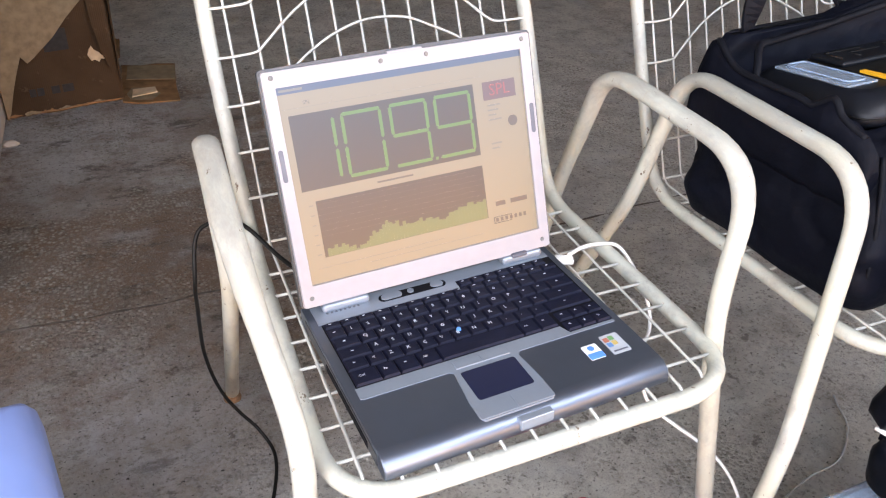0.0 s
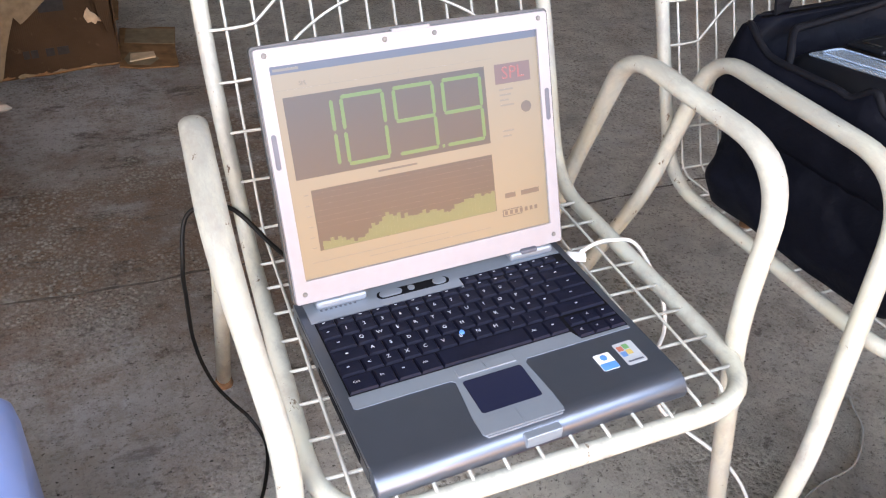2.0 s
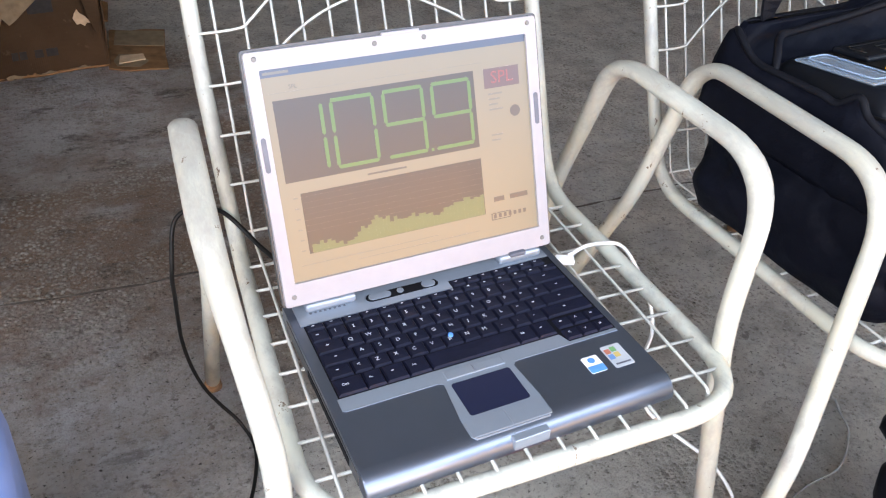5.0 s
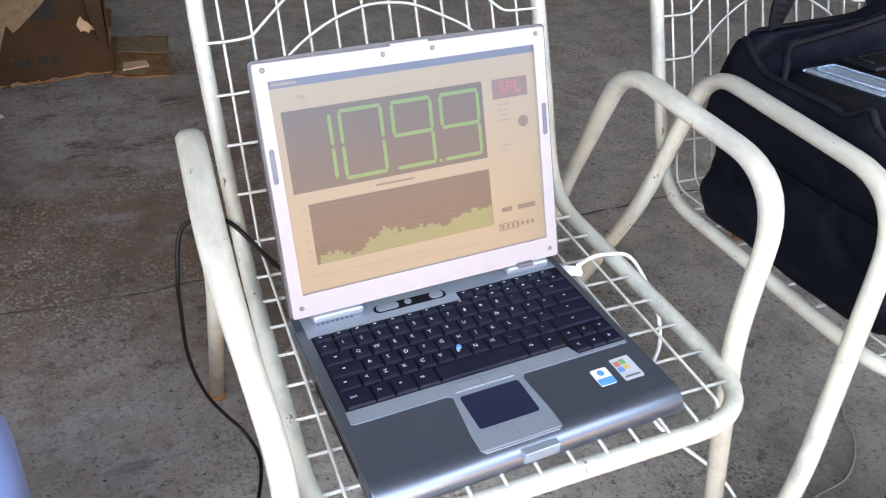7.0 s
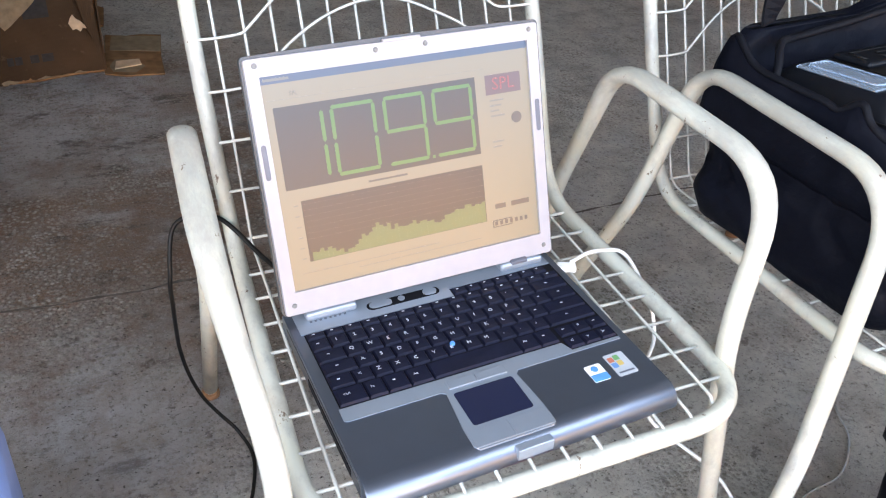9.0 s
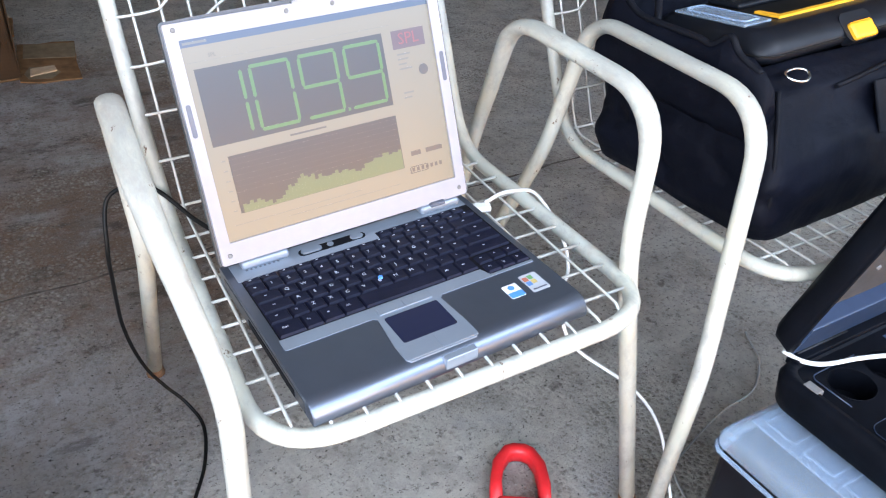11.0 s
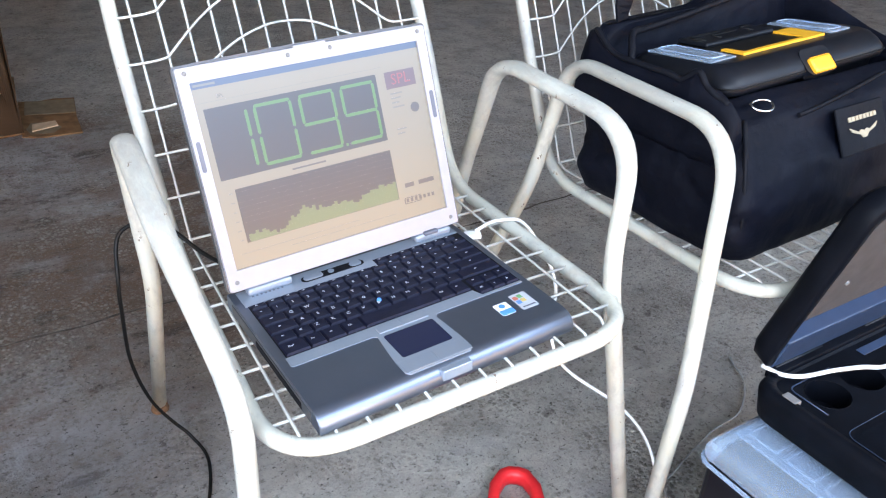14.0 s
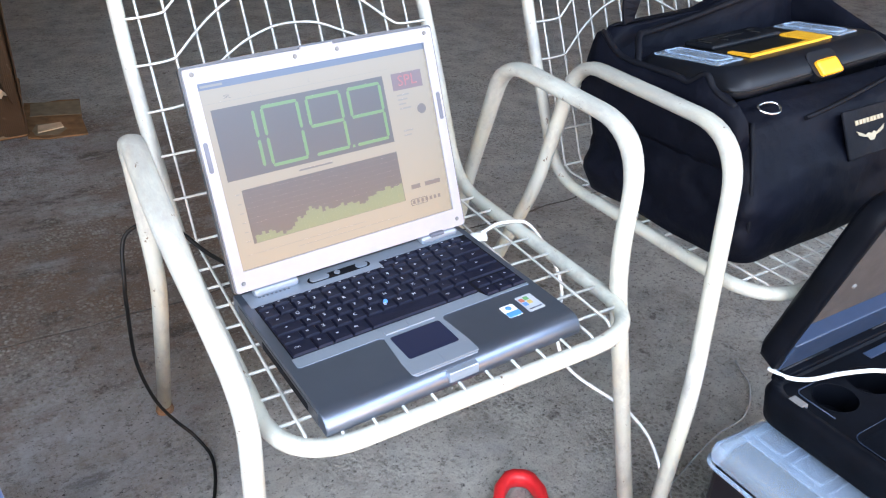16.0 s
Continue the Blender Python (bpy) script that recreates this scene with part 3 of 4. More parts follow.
def key(x, y, w, d, text=""):
    ob = new("key", key_mesh(w - 0.0006, d - 0.0006))
    ob.parent = laptop
    ob.location = (x, y, 0.0)
    if text:
        letter(text, 0.0062 if len(text) == 1 else 0.0040, Matrix.Translation((-w * 0.14, d * 0.04, 0.00305)), M_LEGEND, ob)
    elif w < 0.06:
        part("print", box_bm(-0.0036, -0.0008, d * 0.05, d * 0.05 + 0.0012, 0.0024, 0.0029), M_LEGEND, ob)


UNIT, X0 = 0.01925, -0.1445
KEY_ROWS = [
    (0.0562, 0.0742, [1] * 13 + [2.1], "_1234567890'_"),
    (0.0377, 0.0562, [1.5] + [1] * 12 + [1.6], "_QWERTYUIOP+_"),
    (0.0192, 0.0377, [1.75] + [1] * 11 + [2.35], "_ASDFGHJKL__"),
    (0.0007, 0.0192, [1.25] + [1] * 11 + [2.85], "_<ZXCVBNM,.-"),
]
for y0, y1, widths, text in KEY_ROWS:
    x = X0
    for i, w in enumerate(widths):
        t = text[i] if i < len(text) and text[i] != "_" else ""
        key(x + w * UNIT / 2, (y0 + y1) / 2, w * UNIT, y1 - y0, t)
        x += w * UNIT
x = X0
for w, t in ((1.5, "Ctrl"), (1.0, "Fn"), (1.2, ""), (1.2, "Alt"), (5.0, ""), (1.1, "Alt"), (1.1, "")):
    key(x + w * UNIT / 2, -0.0113, w * UNIT, 0.0235, t)
    x += w * UNIT
for i, t in enumerate(("<", "v", ">")):
    key(0.1015 + 0.0185 * i, -0.0280, 0.0182, 0.0165, t)
for i, t in enumerate(("", "^", "")):
    key(0.1015 + 0.0185 * i, -0.0100, 0.0182, 0.0165, t)
for i in range(15):
    key(X0 + 0.0194 * (i + 0.5), 0.0802, 0.0192, 0.0112)
for i in range(7):
    key(0.0310 + 0.0165 * i, 0.0926, 0.0162, 0.0122)
part("pointing_stick", disc_bm(-0.0147, 0.0145, 0.001, 0.0048, 0.0034, 14, 0.0012), M_BLUE, laptop, "blue rubber pointing stick")

# the dark pill with three buttons, and a worn model mark shown as plain ticks
pill = part("status_panel", plate_bm(round_rect(-0.0720, 0.0110, 0.0965, 0.1090, 0.0062), 0.0005, 0.0015), M_TRAY, laptop)
part("power_button", plate_bm(round_rect(-0.0690, -0.0440, 0.0980, 0.1075, 0.0047), 0.001, 0.0028), M_SILVER, pill)
part("status_button", disc_bm(-0.0330, 0.1030, 0.001, 0.0028, 0.0038), M_SILVER, pill)
part("status_button", plate_bm(round_rect(-0.0080, 0.0075, 0.0975, 0.1080, 0.0052), 0.001, 0.0028), M_SILVER, pill)
for k in range(8):
    part("mark", box_bm(-0.1340 + 0.0052 * k, -0.1315 + 0.0052 * k, 0.1015, 0.1040, 0.0009, 0.0013), M_SLOT, laptop)

# stickers
st = part("sticker", plate_bm(round_rect(0.0885, 0.1065, -0.0865, -0.0640, 0.002), -0.0005, 0.0004), M_WHITE, laptop, "small white and blue sticker")
part("sticker_band", plate_bm(round_rect(0.0887, 0.1063, -0.0863, -0.0770, 0.0015), 0.0003, 0.0006), M_BLUE, st)
part("sticker_spot", disc_bm(0.0975, -0.0700, 0.0003, 0.0007, 0.0038), M_BLUE, st)
st = part("sticker", plate_bm(round_rect(0.1150, 0.1370, -0.0885, -0.0575, 0.002), -0.0005, 0.0004), M_STICKER, laptop, "silver sticker with four coloured squares")
for x, y, c in ((0.1195, -0.0655, (0.42, 0.14, 0.09)), (0.1265, -0.0640, (0.14, 0.30, 0.12)), (0.1195, -0.0735, (0.12, 0.24, 0.48)), (0.1265, -0.0720, (0.50, 0.37, 0.12))):
    part("sticker_spot", plate_bm(round_rect(x - 0.0030, x + 0.0030, y - 0.0033, y + 0.0033, 0.001), 0.0003, 0.0007), plain("sticker_colour", c, 0.4, vary=0.05), st)
part("sticker_band", box_bm(0.1175, 0.1345, -0.0850, -0.0830, 0.0003, 0.0006), M_SLOT, st)

# front latch
part("latch", box_bm(-0.0190, 0.0170, -0.1300, -0.1215, -0.0150, -0.0024, bevel=0.0012, seg=3), M_SILVER, laptop, "pale plastic lid latch")
for x in (-0.120, 0.09):
    part("rubber_foot", disc_bm(x, -0.10, -0.024, -0.021, 0.007), M_RUBBER, laptop)

# hinge covers
for x0, x1 in ((-0.1370, -0.0815), (0.0880, 0.1420)):
    part("hinge_cover", box_bm(x0, x1, 0.1035, 0.1190, 0.0, 0.0100, bevel=0.004, seg=3), M_SILVER, laptop)
part("hinge_gap", box_bm(0.1010, 0.1220, 0.1035, 0.1175, 0.0065, 0.0122, bevel=0.002), M_SLOT, laptop)

# lid
shell = [(x, y + (0.0022 * (1 - (x / 0.158) ** 2) if y > 0.2 else 0.0)) for x, y in round_rect(-0.1584, 0.1584, 0.0005, 0.2590, 0.0045)]
shell = shell[:6] + [(0.1494 - 0.02988 * k, 0.2590 + 0.0022 * (1 - ((0.1494 - 0.02988 * k) / 0.158) ** 2)) for k in range(1, 10)] + shell[6:]
lid = part("lid", plate_bm(shell, -0.0095, -0.0004), M_EDGE, laptop, "dark outer lid shell", LID)
part("bezel", frame_bm(-0.1562, 0.1562, 0.0010, 0.2568, -0.1430, 0.1430, 0.0247, 0.2392, -0.0015, 0.0030, 0.0035), M_BEZEL, laptop, "light silver screen bezel", LID)
for x, y in ((-0.1459, 0.2500), (0.1459, 0.2500), (-0.1459, 0.0112), (0.1459, 0.0112), (-0.0260, 0.2500), (0.0270, 0.2500)):
    part("rubber_stud", disc_bm(x, y, 0.0028, 0.0042, 0.0028, 12, 0.0008), M_STUD, laptop, "", LID)
for s in (-1, 1):
    part("side_slot", plate_bm(round_rect(s * 0.1500 - 0.0025, s * 0.1500 + 0.0025, 0.1420, 0.1765, 0.0024), 0.0025, 0.0036), M_SLOT, laptop, "", LID)
part("latch_lip", box_bm(-0.0180, 0.0230, 0.2555, 0.2592, -0.0060, 0.0034, bevel=0.001), M_BEZEL, laptop, "", LID)

# display: what it shows is a sound level meter
# background emission is warmed to add to the beige reflection from outside
display = part("display", plate_bm([(-0.1432, 0.0245), (0.1432, 0.0245), (0.1432, 0.2394), (-0.1432, 0.2394)], -0.0012, 0.0), glow("screen_background", (0.535, 0.465, 0.325)), laptop, "lit matt screen showing a sound level meter", LID)
G_BAR = glow("screen_blue", (0.03, 0.12, 0.30))
G_DARK = glow("screen_dark", (0.006, 0.006, 0.006))
G_GREEN = glow("screen_green", (0.13, 0.42, 0.04))
G_LEAF = glow("screen_pale_green", (0.22, 0.31, 0.09))
G_PLUM = glow("screen_plum", (0.20, 0.10, 0.13))
G_RED = glow("screen_red", (0.62, 0.09, 0.11))
G_GREY = glow("screen_grey", (0.13, 0.11, 0.10))
G_LINE = glow("screen_line", (0.36, 0.33, 0.30))


def patch(name, x0, x1, y0, y1, z, mat):
    return part(name, plate_bm([(x0, y0), (x1, y0), (x1, y1), (x0, y1)], z - 0.0001, z), mat, display)


patch("title_bar", -0.1430, 0.1430, 0.2315, 0.2392, 0.0002, G_BAR)
patch("tab_line", -0.1400, 0.0900, 0.2158, 0.2161, 0.0002, G_LINE)
patch("tab_line", -0.0860, -0.0857, 0.2160, 0.2235, 0.0002, G_LINE)
patch("tab_line", -0.0150, -0.0147, 0.2160, 0.2235, 0.0002, G_LINE)
patch("digit_panel", -0.1348, 0.0790, 0.1280, 0.2090, 0.0002, G_DARK)
patch("graph_panel", -0.1222, 0.0790, 0.0523, 0.1155, 0.0002, G_DARK)
patch("sign_panel", 0.0908, 0.1328, 0.1880, 0.2087, 0.0002, G_PLUM)
letter("SPL", 0.0185, Matrix.Translation((0.1118, 0.1984, 0.0004)), G_RED, display)
letter("SPL", 0.0056, Matrix.Translation((-0.1130, 0.2205, 0.0004)), G_GREY, display)


def digit(x0, x1, y0, y1, on, w=0.0037):
    """Seven-segment figure; on: letters a to g."""
    ym, g, h = (y0 + y1) / 2, 0.0011, w / 2

    def segment(outline):
        part("digit_segment", plate_bm(outline, 0.0003, 0.0004), G_GREEN, display)

    for c, y in (("a", y1 - h), ("g", ym), ("d", y0 + h)):
        if c in on:
            segment([(x0 + g, y), (x0 + g + h, y + h), (x1 - g - h, y + h), (x1 - g, y), (x1 - g - h, y - h), (x0 + g + h, y - h)])
    for c, x, lo, hi in (("f", x0 + h, ym, y1 - h), ("b", x1 - h, ym, y1 - h), ("e", x0 + h, y0 + h, ym), ("c", x1 - h, y0 + h, ym)):
        if c in on:
            segment([(x, lo + g), (x + h, lo + g + h), (x + h, hi - g - h), (x, hi - g), (x - h, hi - g - h), (x - h, lo + g + h)])


digit(-0.1330, -0.0868, 0.1330, 0.2035, "bc")
digit(-0.0800, -0.0335, 0.1330, 0.2035, "abcdef")
digit(-0.0252, 0.0206, 0.1330, 0.2035, "abcdfg")
digit(0.0284, 0.0745, 0.1330, 0.2035, "abcdfg")
patch("decimal_point", 0.0232, 0.0262, 0.1330, 0.1362, 0.0004, G_GREEN)
rng = random.Random(7)
tops = [0.063, 0.0635, 0.0565, 0.067, 0.0752, 0.0702, 0.0705, 0.0688, 0.0664, 0.0727, 0.0751, 0.0732]
for k in range(48):
    x = -0.1185 + k * 0.0041
    f = k / 47 * (len(tops) - 1)
    i = min(int(f), len(tops) - 2)
    t = tops[i] + (tops[i + 1] - tops[i]) * (f - i) + rng.uniform(-0.0035, 0.003)
    patch("level_bar", x, x + 0.00405, 0.0526, t, 0.0004, G_LEAF)
for k in range(7):
    patch("grid_line", -0.1220, 0.0788, 0.0755 + 0.006 * k, 0.0757 + 0.006 * k, 0.00025, G_GREY)
patch("caption", -0.0500, -0.0070, 0.1208, 0.1228, 0.0002, G_GREY)
patch("caption", -0.1400, -0.1150, 0.2340, 0.2365, 0.0004, G_LINE)
patch("field", 0.0904, 0.1034, 0.0640, 0.0695, 0.0002, G_GREY)
patch("field", 0.1104, 0.1328, 0.0640, 0.0695, 0.0002, G_GREY)
part("maker_plate", frame_bm(0.0860, 0.1100, 0.0432, 0.0515, 0.0870, 0.1090, 0.0442, 0.0505, 0.0001, 0.0003, 0.001), G_GREY, display)
for k in range(7):
    patch("maker_mark", 0.0885 + 0.0062 * k, 0.0920 + 0.0062 * k, 0.0452, 0.0498, 0.0003, G_GREY)
for k in range(6):
    y = 0.1810 - 0.0055 * k - 0.022 * (k > 3)
    patch("small_print", 0.0945, 0.1110 - 0.003 * (k % 3), y, y + 0.0018, 0.0002, G_LINE)
part("round_icon", disc_bm(0.1251, 0.1606, 0.0001, 0.0003, 0.0062, 20), G_GREY, display)
for k in range(2):
    patch("small_print", -0.1320 + 0.06 * k, 0.02 + 0.05 * k, 0.0408 - 0.006 * k, 0.0414 - 0.006 * k, 0.0002, G_LINE)
for k in range(6):
    patch("axis_mark", -0.1300, -0.1255, 0.0560 + 0.011 * k, 0.0572 + 0.011 * k, 0.0002, G_LINE)

# ---------------------------------------------------------------- cables
def cable(name, label, points, r, mat, plug=None):
    ob = part(name, tube_bm(spline(points, 8), r, 8), mat, None)
    return tagged(ob, label, "cable")


cable("power_cable", "black power cable hanging from the laptop onto the floor",
      [(-0.110, 0.137, 0.434), (-0.123, 0.187, 0.427), (-0.145, 0.255, 0.425), (-0.183, 0.313, 0.451), (-0.228, 0.341, 0.432), (-0.243, 0.320, 0.370), (-0.241, 0.347, 0.308), (-0.238, 0.376, 0.245), (-0.235, 0.391, 0.196), (-0.227, 0.390, 0.148), (-0.212, 0.392, 0.098), (-0.191, 0.389, 0.058), (-0.167, 0.376, 0.024),
       (-0.155, 0.332, 0.006), (-0.177, 0.258, 0.004), (-0.215, 0.190, 0.005), (-0.26, 0.10, 0.004)], 0.0028, M_RUBBER)
usb = cable("usb_cable", "white cable running from the laptop down to the floor",
            [(0.177, 0.103, 0.450), (0.205, 0.113, 0.450), (0.232, 0.117, 0.446), (0.262, 0.116, 0.437), (0.281, 0.100, 0.410), (0.289, 0.070, 0.375), (0.278, 0.043, 0.352), (0.240, 0.008, 0.352), (0.231, -0.017, 0.315), (0.276, -0.009, 0.251),
             (0.365, -0.039, 0.169), (0.399, -0.074, 0.107), (0.383, -0.130, 0.045), (0.352, -0.187, 0.004), (0.318, -0.257, 0.004)], 0.0024, M_WHITE)
part("plug", box_bm(-0.010, 0.012, -0.0065, 0.0065, -0.0035, 0.0035, bevel=0.0015), M_WHITE, usb, "white plug", Matrix.Translation((0.170, 0.103, 0.4445)) @ pose(0, 0, 0, 0, -3, -25))
cable("thin_cable", "thin grey cable lying on the concrete",
      [(0.400, -0.200, 0.004), (0.443, -0.090, 0.004), (0.496, -0.064, 0.004), (0.613, -0.031, 0.004), (0.699, -0.020, 0.004), (0.773, 0.029, 0.004), (0.800, 0.075, 0.004), (0.816, 0.100, 0.004)], 0.0018, M_GREYWIRE)

# ---------------------------------------------------------------- cardboard
carton = thing("cardboard_box", "torn brown cardboard box with faded print, standing on the floor", "box", pose(-0.35, 1.86, 0))
def torn(x0, x1, z0, z1, n, amp, seed, bottom=False):
    r = random.Random(seed)
    top = [(x0 + (x1 - x0) * k / n, z1 + r.uniform(-amp, amp)) for k in range(n + 1)]
    return [(x0, z0), (x1, z0)] + top[::-1]
UP = pose(0, 0, 0, 90)
FRONT = pose(0, 0, 0, 84, 0, 11)
part("front_panel", plate_bm(torn(-0.165, 0.158, 0.002, 0.50, 9, 0.02, 3), -0.004, 0.0), M_CARD, carton, "", FRONT)
part("side_panel", plate_bm(torn(0.0, 0.42, 0.002, 0.50, 7, 0.02, 4), -0.004, 0.0), M_CARD, carton, "", pose(0.157, 0.03, 0, 90, 0, 98))
part("side_panel", plate_bm(torn(0.0, 0.42, 0.002, 0.50, 7, 0.02, 6), -0.004, 0.0), M_CARD, carton, "", pose(-0.155, -0.03, 0, 90, 0, 92))
part("floor_flap", plate_bm([(0.148, 0.0), (0.205, -0.028), (0.250, -0.029), (0.308, -0.035), (0.318, 0.10), (0.345, 0.28), (0.285, 0.296), (0.240, 0.290), (0.180, 0.31)], 0.001, 0.006), M_TAN, carton, "flap lying flat on the floor")
part("flap_paper", plate_bm([(0.180, 0.175), (0.322, 0.135), (0.342, 0.262), (0.198, 0.295)], 0.0055, 0.0075), M_PAPER, carton)
part("torn_flap", plate_bm([(-0.160, 0.010), (-0.150, 0.025), (-0.128, 0.090), (-0.112, 0.130), (-0.092, 0.175), (-0.078, 0.155), (-0.062, 0.165), (0.0, 0.215), (0.045, 0.262), (0.12, 0.33), (0.12, 0.48), (-0.165, 0.48)], -0.004, 0.0), M_PAPER, carton, "pale torn flap hanging down", pose(0, -0.030, 0, 82, 0, 11))
part("torn_strip", plate_bm([(0.152, 0.10), (0.135, 0.105), (0.120, 0.150), (0.105, 0.25), (0.100, 0.40), (0.152, 0.42)], -0.003, 0.0), M_CARD, carton, "", pose(0, -0.018, 0, 84, 0, 11))
part("torn_edge", plate_bm([(0.080, 0.146), (0.086, 0.160), (0.094, 0.170), (0.100, 0.158), (0.112, 0.150), (0.118, 0.141), (0.130, 0.137), (0.124, 0.128), (0.115, 0.131), (0.108, 0.122), (0.098, 0.130), (0.088, 0.128)], 0.001, 0.004), M_PALE, carton, "", FRONT)
part("bent_edge", tube_bm(spline([(-0.16, 0.010, 0.0), (-0.10, -0.012, 0.006), (-0.03, -0.010, 0.004), (0.06, 0.004, 0.008), (0.15, 0.020, 0.004)], 6), 0.0035, 6), M_TAN, carton, "", pose(0, -0.004, 0.002, 0, 0, 2))
for k, (x0, x1) in enumerate(((-0.092, -0.076), (-0.072, -0.054), (-0.034, -0.012), (-0.004, 0.026))):
    part("print_bar", plate_bm([(x0, 0.052), (x1, 0.052), (x1, 0.074), (x0, 0.074)], 0.0005, 0.0015), M_PRINT, carton, "", FRONT)
part("print_bar", plate_bm([(-0.03, 0.17), (0.035, 0.17), (0.035, 0.23), (-0.03, 0.23)], 0.0005, 0.0012), M_PRINT, carton, "", FRONT)
part("flap_tab", plate_bm([(0.181, 0.595), (0.205, 0.573), (0.186, 0.395), (0.155, 0.396)], 0.001, 0.006), M_TAN, carton)
part("flap_stain", plate_bm([(0.172, 0.006), (0.232, -0.012), (0.262, 0.030), (0.242, 0.085), (0.186, 0.098), (0.166, 0.050)], 0.0055, 0.0068), M_PAPER, carton)
rng = random.Random(11)
for k in range(6):
    x, w = -0.145 + 0.046 * k, rng.uniform(0.020, 0.034)
    lip = [(x + w * math.cos(a) * rng.uniform(0.6, 1.1), 0.002 + 0.006 * math.sin(a) * rng.uniform(0.2, 1.3)) for a in [2 * math.pi * q / 13 for q in range(13)]]
    part("torn_lip", plate_bm(lip, 0.0005, 0.0016), M_PAPER if k % 2 else M_TAN, carton, "", pose(0, -0.008, 0.008, 66 + rng.uniform(-12, 12), 0, 11))
scrap = tagged(part("paper_scrap", plate_bm([(-0.045, -0.02), (0.032, -0.012), (0.036, 0.024), (-0.030, 0.028)], 0.0, 0.004), M_PALE, None, "", pose(-0.130, 1.905, 0.008, 3, 0, 8)), "scrap of pale torn card on the flap", "scrap")

# a crumb of mortar at the foot of the wall
bm = bmesh.new()
bmesh.ops.create_icosphere(bm, subdivisions=2, radius=0.02)
for v in bm.verts:
    v.co = Vector((v.co.x * 1.2, v.co.y * 0.7, v.co.z * 0.45 + 0.008)) * (1 + 0.35 * noise.noise(v.co * 60))
tagged(part("mortar_crumb", bm, M_WALL, None, "", pose(-0.505, 1.645, 0.001, 0, 0, 20)), "small pale crumb of mortar on the floor", "rubble")

# ---------------------------------------------------------------- jug
jug = thing("plastic_jug", "cornflower-blue plastic jug standing on the floor by the wall", "jug", pose(-0.549, 0.119, 0, 0, 0, 6))
bm = bmesh.new()
rings = []
for z, s in ((0.0, 0.94), (0.010, 1.0), (0.255, 1.0), (0.285, 0.975), (0.305, 0.90), (0.320, 0.76), (0.330, 0.55), (0.336, 0.25)):
    rings.append([(x * s, y * s, z) for x, y in round_rect(-0.115, 0.115, -0.125, 0.125, 0.012, 3)])
loft(bm, rings)
bm.normal_update()
for f in bm.faces:
    f.smooth = abs(f.normal.z) > 0.2
part("body", bm, M_JUG, jug)
part("neck", disc_bm(0, 0, 0.332, 0.355, 0.024, 20), M_JUG, jug)
part("cap", disc_bm(0, 0, 0.350, 0.372, 0.028, 20, 0.003), M_WHITE, jug)

# ---------------------------------------------------------------- clamp meter
clamp = thing("clamp_meter", "red clamp meter lying on the concrete floor", "meter", pose(0.222, 0.012, 0.0, 0, 0, -33))
bm = bmesh.new()
outer = [(-0.043, -0.060), (-0.045, -0.020), (-0.040, 0.020), (-0.024, 0.048), (-0.010, 0.055), (0.010, 0.055), (0.024, 0.048), (0.040, 0.020), (0.045, -0.020), (0.043, -0.060)]
inner = [(-0.026, -0.055), (-0.027, -0.018), (-0.023, 0.012), (-0.013, 0.032), (-0.005, 0.036), (0.005, 0.036), (0.013, 0.032), (0.023, 0.012), (0.027, -0.018), (0.026, -0.055)]
rings = []
for (ox, oy), (ix, iy) in zip(outer, inner):
    mx, my, hx, hy = (ox + ix) / 2, (oy + iy) / 2, (ox - ix) / 2, (oy - iy) / 2
    rings.append([(mx + hx * a, my + hy * a, 0.014 + 0.013 * b) for a, b in ((1, 0.6), (0.7, 1), (-0.7, 1), (-1, 0.6), (-1, -0.6), (-0.7, -1), (0.7, -1), (1, -0.6))])
loft(bm, rings)
bmesh.ops.recalc_face_normals(bm, faces=bm.faces)
part("jaw", bm, M_RED, clamp, "red clamp jaw")
part("body", box_bm(-0.036, 0.036, -0.190, -0.052, 0.001, 0.034, bevel=0.008, seg=3), M_RED, clamp)
part("display_window", box_bm(-0.024, 0.024, -0.180, -0.140, 0.032, 0.0355, bevel=0.002), M_SLOT, clamp)

# ---------------------------------------------------------------- bag on the second chair
bag = thing("equipment_bag", "open black nylon bag holding a tool box, on a chair", "bag", pose(0.68, 0.06, 0.4215, 0, 0, 2.5))
def bag_ring(z, x0, x1, y0, y1, r, wob, seed):
    out = []
    for (x, y) in round_rect(x0, x1, y0, y1, r, 4):
        out.append((x, y))
    # more points along the straight sides
    dense = []
    for i, (x, y) in enumerate(out):
        x2, y2 = out[(i + 1) % len(out)]
        k = 20 if i % 5 == 4 else 1
        for j in range(k):
            dense.append((x + (x2 - x) * j / k, y + (y2 - y) * j / k))
    res = []
    for x, y in dense:
        v = noise.noise(Vector((x * 9, y * 9, z * 14 + seed)))
        w = noise.noise(Vector((x * 22, y * 22, z * 26 + seed + 5)))
        u = noise.noise(Vector((x * 6 + z * 5, y * 7 - z * 4, z * 7 + seed + 9)))
        crease = max(0.0, 1.0 - abs(u) / 0.10)
        q = 1 + wob * (0.8 * v + 0.55 * w - 0.35 * abs(w) - 0.45 * crease)
        res.append((x * q, y * q, z + 0.25 * wob * v))
    return res
bm = bmesh.new()
